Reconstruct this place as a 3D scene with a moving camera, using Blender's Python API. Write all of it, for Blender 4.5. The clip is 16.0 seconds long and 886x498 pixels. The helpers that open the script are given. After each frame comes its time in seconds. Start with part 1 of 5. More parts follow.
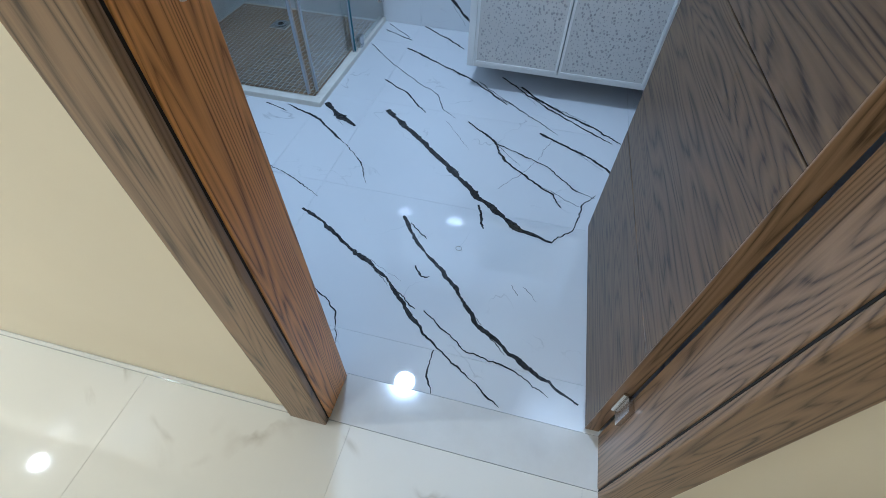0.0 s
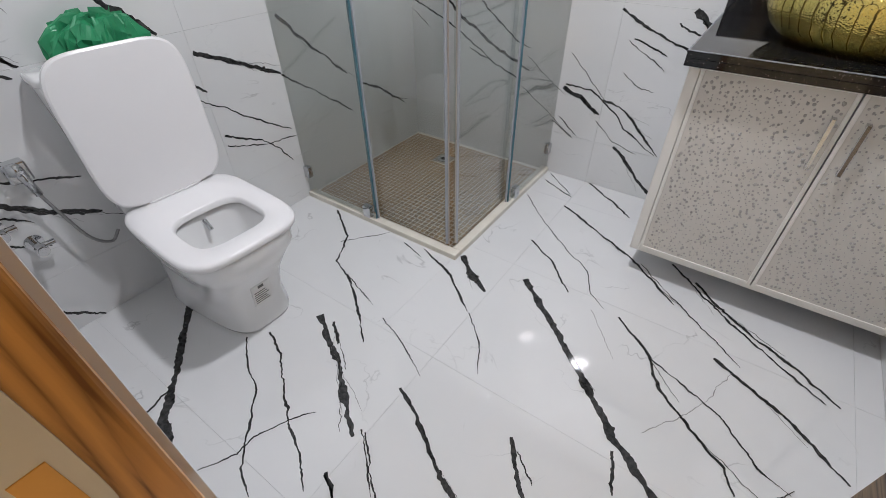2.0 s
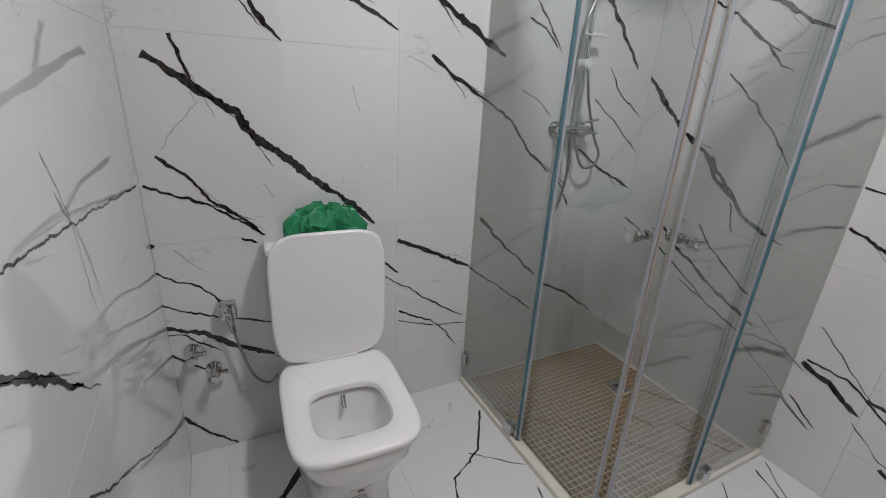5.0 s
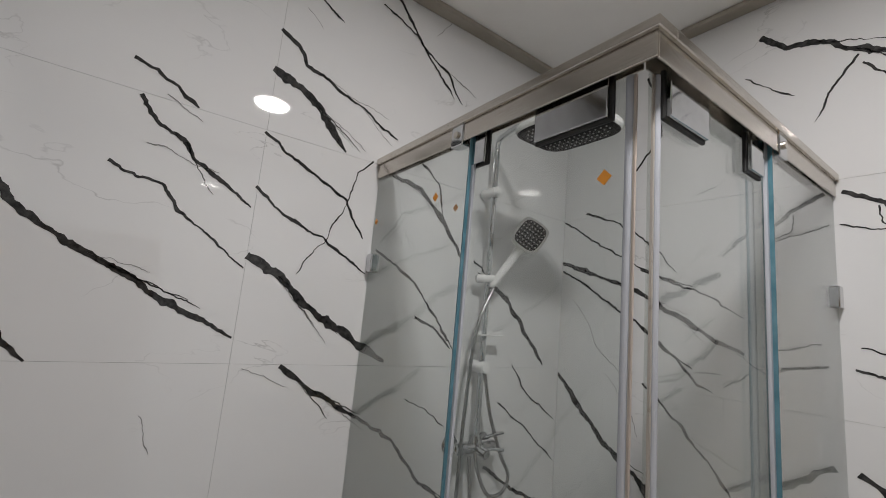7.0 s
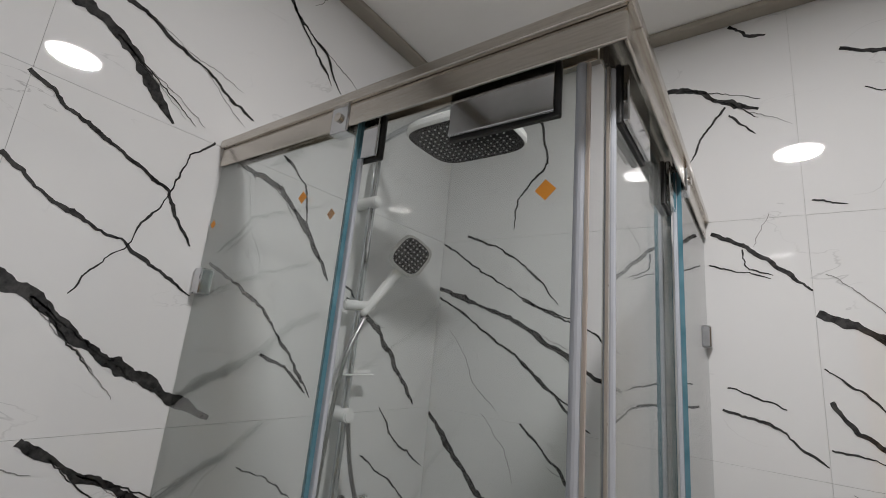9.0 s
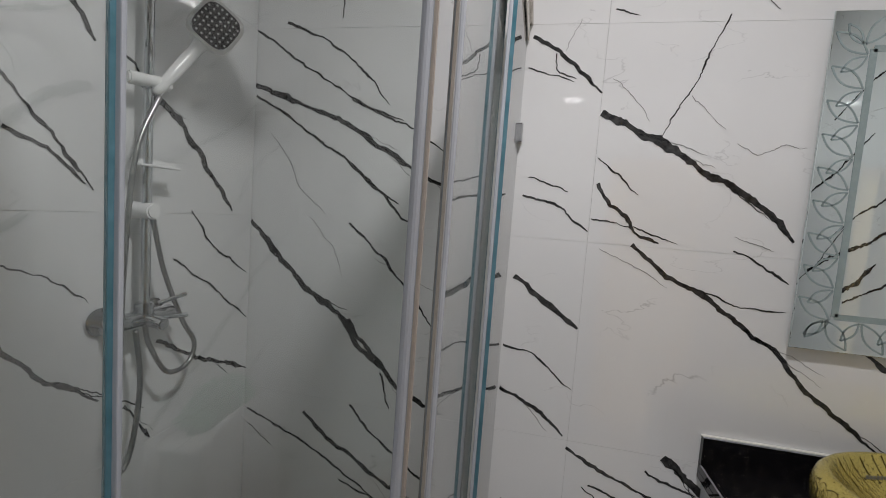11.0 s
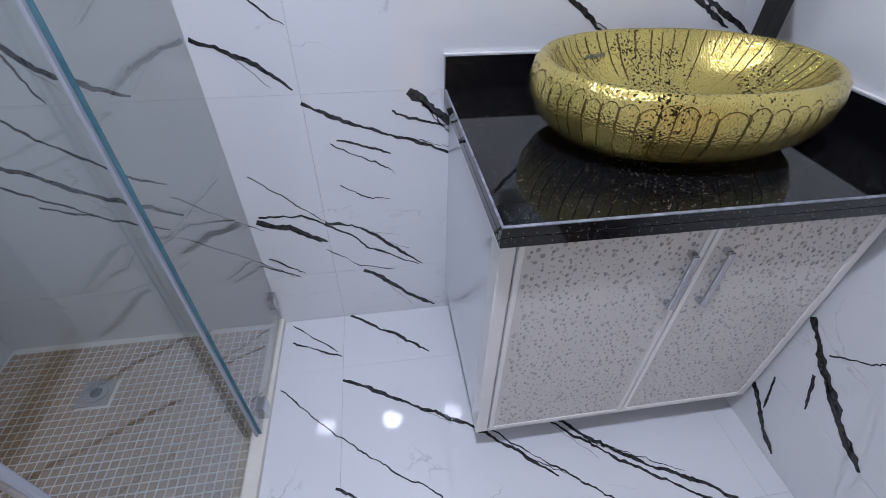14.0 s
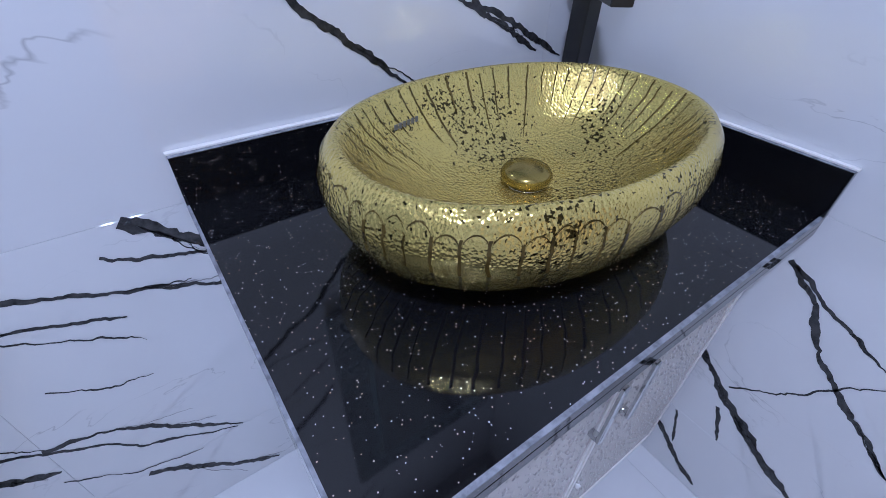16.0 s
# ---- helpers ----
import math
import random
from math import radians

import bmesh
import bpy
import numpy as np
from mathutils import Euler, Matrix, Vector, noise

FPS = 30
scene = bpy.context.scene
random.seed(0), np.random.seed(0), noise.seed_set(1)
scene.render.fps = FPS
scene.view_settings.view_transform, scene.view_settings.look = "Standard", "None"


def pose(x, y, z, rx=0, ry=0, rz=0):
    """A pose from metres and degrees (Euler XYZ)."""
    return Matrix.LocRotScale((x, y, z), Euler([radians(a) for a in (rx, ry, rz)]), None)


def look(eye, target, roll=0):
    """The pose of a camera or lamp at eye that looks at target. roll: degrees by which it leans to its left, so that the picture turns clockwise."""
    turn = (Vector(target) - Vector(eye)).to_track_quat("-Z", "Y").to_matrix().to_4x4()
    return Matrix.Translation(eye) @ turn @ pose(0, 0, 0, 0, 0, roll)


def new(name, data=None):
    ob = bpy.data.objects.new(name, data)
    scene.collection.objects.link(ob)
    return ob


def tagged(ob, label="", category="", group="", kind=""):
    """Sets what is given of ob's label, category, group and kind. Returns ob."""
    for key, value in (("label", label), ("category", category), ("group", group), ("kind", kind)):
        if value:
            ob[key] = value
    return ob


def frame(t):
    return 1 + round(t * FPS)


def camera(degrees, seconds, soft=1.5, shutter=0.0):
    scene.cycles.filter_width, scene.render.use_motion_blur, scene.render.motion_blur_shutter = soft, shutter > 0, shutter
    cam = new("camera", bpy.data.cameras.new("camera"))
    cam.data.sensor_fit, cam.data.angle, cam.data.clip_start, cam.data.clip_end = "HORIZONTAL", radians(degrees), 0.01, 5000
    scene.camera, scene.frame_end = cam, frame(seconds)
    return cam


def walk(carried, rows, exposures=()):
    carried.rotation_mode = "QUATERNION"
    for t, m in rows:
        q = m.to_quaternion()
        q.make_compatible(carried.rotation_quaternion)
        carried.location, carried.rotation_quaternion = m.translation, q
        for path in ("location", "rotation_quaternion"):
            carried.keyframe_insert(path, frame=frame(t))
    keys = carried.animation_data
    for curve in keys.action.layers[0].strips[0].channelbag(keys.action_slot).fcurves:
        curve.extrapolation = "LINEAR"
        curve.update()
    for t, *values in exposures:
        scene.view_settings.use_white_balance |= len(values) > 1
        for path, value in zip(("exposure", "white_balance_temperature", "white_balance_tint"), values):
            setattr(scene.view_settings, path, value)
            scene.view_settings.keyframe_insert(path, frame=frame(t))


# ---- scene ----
cam = camera(90.9, 16.0, soft=0.7)
PATH = [
    (0, (0.05, -0.228, 1.185), (-0.224, 1.011, -0.361), 1.9),
    (0.5, (0.0, -0.077, 1.165), (-0.344, 1.207, -0.33), 1.3),
    (1, (-0.024, 0.033, 1.196), (-0.531, 1.357, -0.215), -0.3),
    (1.5, (-0.085, 0.128, 1.217), (-0.772, 1.469, -0.098), -0.7),
    (2, (-0.119, 0.2, 1.264), (-1.023, 1.454, -0.005), -0.9),
    (2.5, (-0.177, 0.266, 1.292), (-1.32, 1.314, 0.029), -0.1),
    (3, (-0.222, 0.322, 1.306), (-1.558, 1.112, 0.044), 0.4),
    (3.5, (-0.245, 0.36, 1.332), (-1.723, 1.049, 0.175), 1.5),
    (3.7, (-0.242, 0.373, 1.349), (-1.772, 1.071, 0.267), 1.7),
    (5.8, (-0.409, 0.58, 1.493), (-2.095, 1.59, 1.123), 4.1),
    (6, (-0.459, 0.635, 1.524), (-2.151, 1.672, 1.275), 4.4),
    (6.5, (-0.517, 0.731, 1.634), (-2.19, 1.826, 1.666), 5.2),
    (7, (-0.603, 0.81, 1.694), (-2.216, 1.949, 2.007), 5.2),
    (7.5, (-0.723, 0.901, 1.747), (-2.261, 2.08, 2.243), 5.3),
    (8, (-0.771, 0.94, 1.761), (-2.24, 2.178, 2.318), 5.9),
    (8.2, (-0.781, 0.943, 1.766), (-2.21, 2.232, 2.31), 5.9),
    (10.3, (-0.873, 0.937, 1.656), (-1.432, 2.847, 1.856), 4.9),
    (10.5, (-0.868, 0.944, 1.639), (-1.374, 2.876, 1.738), 4.7),
    (11, (-0.861, 0.968, 1.584), (-1.272, 2.919, 1.419), 4.2),
    (11.5, (-0.871, 0.988, 1.524), (-1.192, 2.91, 1.076), 3.3),
    (12, (-0.833, 1.015, 1.463), (-1.087, 2.844, 0.694), 2.2),
    (12.5, (-0.783, 1.042, 1.419), (-0.914, 2.755, 0.396), 1.6),
    (13, (-0.719, 1.075, 1.388), (-0.712, 2.709, 0.234), 1.3),
    (13.5, (-0.617, 1.143, 1.354), (-0.48, 2.712, 0.122), 1.1),
    (14, (-0.51, 1.201, 1.329), (-0.263, 2.7, 0.027), 1.1),
    (14.5, (-0.429, 1.251, 1.312), (-0.045, 2.704, -0.007), 1.3),
    (15, (-0.382, 1.386, 1.297), (0.207, 2.789, -0.001), 1.6),
    (15.5, (-0.368, 1.533, 1.3), (0.429, 2.85, 0.023), 1.7),
    (16, (-0.336, 1.634, 1.301), (0.589, 2.872, 0.032), 2.0),
]

# white balance and exposure drift of the camera
EXPOSURES = [
    (0.0, -0.05, 4500, 3), (1.0, 0.24, 4850, 3), (1.5, 0.3, 5500, 7), (2.0, 0.25, 6350, 13), (2.6, 0.05, 6500, 12), (3.5, -0.2, 6350, 12), (5.8, -0.25, 6750, 13), (6.6, -0.5, 6850, 13), (7.2, -0.6, 6850, 13),
    (8.2, -0.6, 6800, 12), (10.3, -0.65, 6750, 13), (11.0, -0.6, 6700, 13), (11.6, -0.42, 6600, 13), (12.5, -0.05, 6250, 13), (13.3, 0.0, 5800, 16), (14.5, 0.15, 5250, 21), (16.0, 0.05, 4850, 24),
]
walk(cam, [(t, look(eye, target, roll)) for t, eye, target, roll in PATH], EXPOSURES)

# ---- world and lamps ----
world = bpy.data.worlds.new("world")
world.use_nodes = True
world.node_tree.nodes["Background"].inputs[0].default_value = (0.02, 0.02, 0.025, 1)
scene.world = world


def lamp(name, at, watts, size, colour):
    data = bpy.data.lights.new(name, "AREA")
    data.shape, data.size, data.energy, data.color = "DISK", size, watts, colour
    ob = new(name, data)
    ob.matrix_world = pose(*at)
    return ob


XW, XE, YS, YN, ZC = -1.88, 0.57, 0.21, 2.38, 2.84
CENTRE = (-0.62, 1.31)
lamp("bathroom_lamp_light", (CENTRE[0], CENTRE[1], ZC - 0.03), 26, 0.17, (0.97, 0.98, 1.0))
lamp("corridor_lamp_light", (-2.75, -0.65, ZC - 0.03), 42, 0.10, (1.0, 0.86, 0.66))
lamp("corridor_lamp_light", (-3.35, -0.12, ZC - 0.03), 14, 0.10, (1.0, 0.86, 0.66))
lamp("corridor_lamp_light", (-0.9, -0.85, ZC - 0.03), 7, 0.10, (1.0, 0.88, 0.70))


# ---- materials ----
def mat(name, colour, rough=0.5, metal=0.0, second=None, scale=8.0, stretch=(1, 1, 1), amount=1.0, bump=0.0, bump_scale=60.0,
        rough_var=0.0, emit=0.0, spec=0.5, random_value=0.0, coat=0.0):
    m = bpy.data.materials.new(name)
    m.use_nodes = True
    nt = m.node_tree
    n, ln = nt.nodes, nt.links
    b = n["Principled BSDF"]
    b.inputs["Base Color"].default_value = (*colour, 1)
    b.inputs["Roughness"].default_value = rough
    b.inputs["Metallic"].default_value = metal
    b.inputs["Specular IOR Level"].default_value = spec
    b.inputs["Coat Weight"].default_value = coat
    b.inputs["Coat Roughness"].default_value = 0.05
    tc = n.new("ShaderNodeTexCoord")
    mp = n.new("ShaderNodeMapping")
    mp.inputs["Scale"].default_value = stretch
    ln.new(tc.outputs["Object"], mp.inputs[0])
    if second:
        no = n.new("ShaderNodeTexNoise")
        no.inputs["Scale"].default_value, no.inputs["Detail"].default_value, no.inputs["Roughness"].default_value = scale, 7, 0.62
        ln.new(mp.outputs[0], no.inputs["Vector"])
        rp = n.new("ShaderNodeValToRGB")
        rp.color_ramp.elements[0].position, rp.color_ramp.elements[1].position = 0.5 - 0.2 * amount, 0.5 + 0.2 * amount
        rp.color_ramp.elements[0].color, rp.color_ramp.elements[1].color = (*colour, 1), (*second, 1)
        ln.new(no.outputs["Fac"], rp.inputs[0])
        out = rp.outputs[0]
        if random_value:
            oi = n.new("ShaderNodeObjectInfo")
            hs = n.new("ShaderNodeHueSaturation")
            mr = n.new("ShaderNodeMapRange")
            mr.inputs["To Min"].default_value, mr.inputs["To Max"].default_value = 1 - random_value, 1 + random_value
            ln.new(oi.outputs["Random"], mr.inputs["Value"])
            ln.new(mr.outputs[0], hs.inputs["Value"])
            ln.new(out, hs.inputs["Color"])
            out = hs.outputs[0]
        ln.new(out, b.inputs["Base Color"])
    if rough_var:
        n2 = n.new("ShaderNodeTexNoise")
        n2.inputs["Scale"].default_value, n2.inputs["Detail"].default_value = 5, 5
        ln.new(tc.outputs["Object"], n2.inputs["Vector"])
        r2 = n.new("ShaderNodeMapRange")
        r2.inputs["To Min"].default_value, r2.inputs["To Max"].default_value = max(rough - rough_var, 0.01), rough + rough_var
        ln.new(n2.outputs["Fac"], r2.inputs["Value"])
        ln.new(r2.outputs[0], b.inputs["Roughness"])
    if bump:
        n3 = n.new("ShaderNodeTexNoise")
        n3.inputs["Scale"].default_value, n3.inputs["Detail"].default_value = bump_scale, 4
        ln.new(mp.outputs[0], n3.inputs["Vector"])
        bp = n.new("ShaderNodeBump")
        bp.inputs["Strength"].default_value, bp.inputs["Distance"].default_value = bump, 0.002
        ln.new(n3.outputs["Fac"], bp.inputs["Height"])
        ln.new(bp.outputs[0], b.inputs["Normal"])
    if emit:
        b.inputs["Emission Color"].default_value = (*colour, 1)
        b.inputs["Emission Strength"].default_value = emit
    return m


def marble_mat(name, base, grey, rough, thread=0.004, force=0.55):
    """Polished white porcelain with faint clouds and hair-thin grey threads."""
    m = mat(name, base, rough, 0, tuple(c * 0.94 for c in base), 2.2, amount=1.6, rough_var=0.012)
    nt = m.node_tree
    n, ln = nt.nodes, nt.links
    b = n["Principled BSDF"]
    tc = [x for x in n if x.type == "TEX_COORD"][0]
    old = b.inputs["Base Color"].links[0].from_socket
    no = n.new("ShaderNodeTexNoise")
    no.inputs["Scale"].default_value, no.inputs["Detail"].default_value, no.inputs["Distortion"].default_value = 1.9, 6, 0.5
    mp = n.new("ShaderNodeMapping")
    mp.inputs["Rotation"].default_value = (0.5, 0.6, 0.7)
    mp.inputs["Scale"].default_value = (1, 1, 2.2)
    ln.new(tc.outputs["Object"], mp.inputs[0])
    ln.new(mp.outputs[0], no.inputs["Vector"])
    rp = n.new("ShaderNodeValToRGB")
    e = rp.color_ramp.elements
    e[0].position, e[0].color = 0.5 - thread, (0, 0, 0, 1)
    e[1].position, e[1].color = 0.5, (1, 1, 1, 1)
    k = e.new(0.5 + thread)
    k.color = (0, 0, 0, 1)
    ln.new(no.outputs["Fac"], rp.inputs[0])
    brk = n.new("ShaderNodeTexNoise")
    brk.inputs["Scale"].default_value = 5.0
    ln.new(tc.outputs["Object"], brk.inputs["Vector"])
    r3 = n.new("ShaderNodeMapRange")
    r3.inputs["From Min"].default_value, r3.inputs["From Max"].default_value = 0.5, 0.68
    r3.inputs["To Max"].default_value = force
    ln.new(brk.outputs["Fac"], r3.inputs["Value"])
    mul = n.new("ShaderNodeMath")
    mul.operation = "MULTIPLY"
    ln.new(rp.outputs[0], mul.inputs[0])
    ln.new(r3.outputs[0], mul.inputs[1])
    mx = n.new("ShaderNodeMix")
    mx.data_type = "RGBA"
    ln.new(mul.outputs[0], mx.inputs["Factor"])
    ln.new(old, mx.inputs["A"])
    mx.inputs["B"].default_value = (*grey, 1)
    ln.new(mx.outputs["Result"], b.inputs["Base Color"])
    return m


def wood_mat(name, dark, light, axis, rough, rings=1.0):
    """Grain that runs along one axis, with long flame figures and fine pores."""
    m = mat(name, dark, rough)
    nt = m.node_tree
    n, ln = nt.nodes, nt.links
    b = n["Principled BSDF"]
    tc = [x for x in n if x.type == "TEX_COORD"][0]
    mp = n.new("ShaderNodeMapping")
    st = [15.0, 15.0, 15.0]
    st[axis] = 1.0
    mp.inputs["Scale"].default_value = st
    mp.inputs["Rotation"].default_value = (0.05, 0.04, 0.06)
    ln.new(tc.outputs["Object"], mp.inputs[0])
    no = n.new("ShaderNodeTexNoise")
    no.inputs["Scale"].default_value, no.inputs["Detail"].default_value = 0.55, 2
    ln.new(mp.outputs[0], no.inputs["Vector"])
    mm = n.new("ShaderNodeMath")
    mm.operation = "MULTIPLY"
    mm.inputs[1].default_value = 34 * rings
    ln.new(no.outputs["Fac"], mm.inputs[0])
    fr = n.new("ShaderNodeMath")
    fr.operation = "PINGPONG"
    fr.inputs[1].default_value = 1.0
    ln.new(mm.outputs[0], fr.inputs[0])
    fine = n.new("ShaderNodeTexNoise")
    fine.inputs["Scale"].default_value, fine.inputs["Detail"].default_value = 14, 6
    mp2 = n.new("ShaderNodeMapping")
    s2 = [16.0, 16.0, 16.0]
    s2[axis] = 0.35
    mp2.inputs["Scale"].default_value = s2
    ln.new(tc.outputs["Object"], mp2.inputs[0])
    ln.new(mp2.outputs[0], fine.inputs["Vector"])
    ad = n.new("ShaderNodeMath")
    ad.operation = "MULTIPLY_ADD"
    ad.inputs[1].default_value = 0.42
    ln.new(fr.outputs[0], ad.inputs[0])
    sc = n.new("ShaderNodeMath")
    sc.operation = "MULTIPLY"
    sc.inputs[1].default_value = 0.62
    ln.new(fine.outputs["Fac"], sc.inputs[0])
    ln.new(sc.outputs[0], ad.inputs[2])
    rp = n.new("ShaderNodeValToRGB")
    rp.color_ramp.elements[0].position, rp.color_ramp.elements[1].position = 0.26, 0.70
    rp.color_ramp.elements[0].color, rp.color_ramp.elements[1].color = (*dark, 1), (*light, 1)
    mid_tone = rp.color_ramp.elements.new(0.43)
    mid_tone.color = (*(d * 0.35 + c * 0.65 for d, c in zip(dark, light)), 1)
    ln.new(ad.outputs[0], rp.inputs[0])
    ln.new(rp.outputs[0], b.inputs["Base Color"])
    bp = n.new("ShaderNodeBump")
    bp.inputs["Strength"].default_value, bp.inputs["Distance"].default_value = 0.25, 0.0008
    ln.new(fine.outputs["Fac"], bp.inputs["Height"])
    ln.new(bp.outputs[0], b.inputs["Normal"])
    return m


def glass_mat(name, tint, rough=0.0):
    m = bpy.data.materials.new(name)
    m.use_nodes = True
    n, ln = m.node_tree.nodes, m.node_tree.links
    n.remove(n["Principled BSDF"])
    tr = n.new("ShaderNodeBsdfTransparent")
    tr.inputs[0].default_value = (*tint, 1)
    gl = n.new("ShaderNodeBsdfGlossy")
    gl.inputs["Roughness"].default_value = rough
    lw = n.new("ShaderNodeLayerWeight")
    lw.inputs["Blend"].default_value = 0.5
    pw = n.new("ShaderNodeMath")
    pw.operation = "POWER"
    pw.inputs[1].default_value = 3.2
    ln.new(lw.outputs["Facing"], pw.inputs[0])
    fr = n.new("ShaderNodeMath")
    fr.operation = "MULTIPLY_ADD"
    fr.inputs[1].default_value, fr.inputs[2].default_value = 0.9, 0.05
    ln.new(pw.outputs[0], fr.inputs[0])
    mx = n.new("ShaderNodeMixShader")
    ln.new(fr.outputs[0], mx.inputs[0])
    ln.new(tr.outputs[0], mx.inputs[1])
    ln.new(gl.outputs[0], mx.inputs[2])
    ln.new(mx.outputs[0], n["Material Output"].inputs[0])
    return m


TILE = marble_mat("white_veined_porcelain", (0.74, 0.745, 0.75), (0.30, 0.30, 0.31), 0.024)
TILE.node_tree.nodes["Principled BSDF"].inputs["Specular IOR Level"].default_value = 1.0
TILE.node_tree.nodes["Principled BSDF"].inputs["Coat Weight"].default_value = 0.5
TILE.node_tree.nodes["Principled BSDF"].inputs["Coat Roughness"].default_value = 0.02
VEIN = mat("black_marble_vein", (0.012, 0.012, 0.013), 0.05, 0, (0.05, 0.05, 0.05), 60, amount=0.6)
HAIR = mat("grey_marble_thread", (0.012, 0.012, 0.013), 0.05, 0, (0.055, 0.055, 0.055), 40, amount=1.2)
THREAD = mat("pale_grey_marble_thread", (0.16, 0.16, 0.16), 0.05, 0, (0.40, 0.40, 0.40), 25, amount=1.0)
GROUT = mat("pale_grey_grout", (0.74, 0.74, 0.73), 0.8, 0, (0.66, 0.66, 0.64), 12)
CEILING = mat("white_ceiling_paint", (0.86, 0.85, 0.83), 0.85, 0, (0.81, 0.80, 0.78), 3, bump=0.1, bump_scale=40)
CORNICE = mat("beige_ceiling_trim", (0.36, 0.33, 0.28), 0.6, 0, (0.30, 0.27, 0.23), 9)
CREAM = mat("cream_wall_paint", (0.85, 0.77, 0.61), 0.55, 0, (0.82, 0.74, 0.58), 2.5, bump=0.08, bump_scale=90)
CREAM_TILE = marble_mat("cream_corridor_marble", (0.76, 0.73, 0.67), (0.40, 0.35, 0.28), 0.04, 0.02, 0.7)
SILL = mat("white_threshold_marble", (0.74, 0.73, 0.70), 0.1, 0, (0.62, 0.60, 0.57), 5, amount=1.3)
# brown frame wood, brightened to orange for the corridor light on it
WOOD_FRAME = wood_mat("warm_lit_brown_frame_wood", (0.20, 0.075, 0.015), (0.74, 0.36, 0.10), 2, 0.32, 2.4)
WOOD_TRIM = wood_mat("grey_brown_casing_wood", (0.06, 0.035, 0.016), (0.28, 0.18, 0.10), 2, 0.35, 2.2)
WOOD_LEAF = wood_mat("grey_brown_door_leaf_wood", (0.036, 0.021, 0.01), (0.175, 0.112, 0.058), 1, 0.42, 1.9)
# near-black that stands in for shade in gaps, grooves and the drain
DARK = mat("dark_shade_fill", (0.01, 0.008, 0.006), 0.7)
CHROME = mat("chrome", (0.62, 0.63, 0.645), 0.07, 1.0, (0.52, 0.53, 0.54), 20, rough_var=0.03)
STEEL = mat("brushed_steel", (0.64, 0.60, 0.55), 0.2, 1.0, (0.52, 0.48, 0.43), 30, stretch=(1, 1, 12), rough_var=0.05)
HOSE = mat("ribbed_hose_metal", (0.42, 0.42, 0.42), 0.3, 1.0, (0.30, 0.30, 0.30), 60)
# brass of the screws, brightened to the orange light in the latch recess
LIT_BRASS = mat("orange_lit_brass", (0.88, 0.47, 0.11), 0.35, 0.15, (0.80, 0.40, 0.09), 20)
PLATE = mat("pale_satin_plate", (0.78, 0.72, 0.62), 0.35, 0.15, (0.72, 0.66, 0.56), 12)
CERAMIC = mat("white_glazed_ceramic", (0.83, 0.83, 0.83), 0.07, 0, (0.80, 0.80, 0.80), 3, coat=0.3)
SEAT = mat("white_seat_plastic", (0.84, 0.83, 0.84), 0.28, 0, (0.82, 0.81, 0.82), 4)
WATER = mat("toilet_water", (0.55, 0.56, 0.56), 0.02)
PAPER = mat("white_paper_label", (0.75, 0.75, 0.74), 0.5)
INK = mat("grey_ink", (0.12, 0.12, 0.12), 0.5)
GLASS = glass_mat("clear_shower_glass", (0.922, 0.942, 0.933))
EDGE = mat("teal_glass_edge", (0.045, 0.135, 0.17), 0.08, 0, (0.11, 0.23, 0.28), 14)
SEAL = mat("translucent_door_seal", (0.34, 0.36, 0.40), 0.2, 0, (0.45, 0.47, 0.51), 25, stretch=(1, 1, 0.1))
# seal colour with the warm corridor reflection painted in
SEAL_REFLECTION = mat("warm_reflection_on_seal", (0.52, 0.44, 0.385), 0.3, 0, (0.46, 0.405, 0.365), 14)
RUBBER = mat("black_gasket", (0.012, 0.012, 0.012), 0.45)
NOZZLE = mat("dark_nozzle_plate", (0.014, 0.014, 0.015), 0.55, spec=0.2)
PIP = mat("grey_silicone_nozzle", (0.62, 0.63, 0.64), 0.5)
WHITE_PLASTIC = mat("white_plastic", (0.80, 0.80, 0.80), 0.25)
ORANGE = mat("orange_sticker", (0.75, 0.29, 0.03), 0.5)
MOSAIC = mat("tan_brown_mosaic", (0.25, 0.14, 0.055), 0.3, 0, (0.38, 0.24, 0.11), 30, random_value=0.22, rough_var=0.08)
MOSAIC_GROUT = mat("cream_mosaic_grout", (0.80, 0.76, 0.68), 0.75, 0, (0.66, 0.57, 0.45), 9)
CURB = mat("cream_marble_curb", (0.76, 0.73, 0.65), 0.16, 0, (0.66, 0.62, 0.53), 8)
BAG = mat("green_plastic_bag", (0.015, 0.20, 0.085), 0.35, 0, (0.03, 0.30, 0.13), 14, bump=0.5, bump_scale=40)
ALU = mat("white_aluminium_profile", (0.80, 0.78, 0.74), 0.3, 0, (0.77, 0.75, 0.71), 6)
SIDE = mat("glossy_white_side_panel", (0.72, 0.73, 0.76), 0.1)
BLACK_METAL = mat("matt_black_metal", (0.012, 0.012, 0.013), 0.3, 0, (0.02, 0.02, 0.02), 30)
MIRROR = mat("mirror_silver", (0.70, 0.77, 0.765), 0.015, 1.0)
ETCH = mat("frosted_etching", (0.26, 0.33, 0.33), 0.4, 0.2, (0.32, 0.39, 0.39), 40)
LAMP_GLOW = mat("lamp_diffuser", (1, 1, 1), 0.5, emit=45)
WARM_GLOW = mat("warm_lamp_diffuser", (1, 0.85, 0.6), 0.5, emit=40)
LAMP_RING = mat("white_lamp_ring", (0.8, 0.8, 0.8), 0.3)


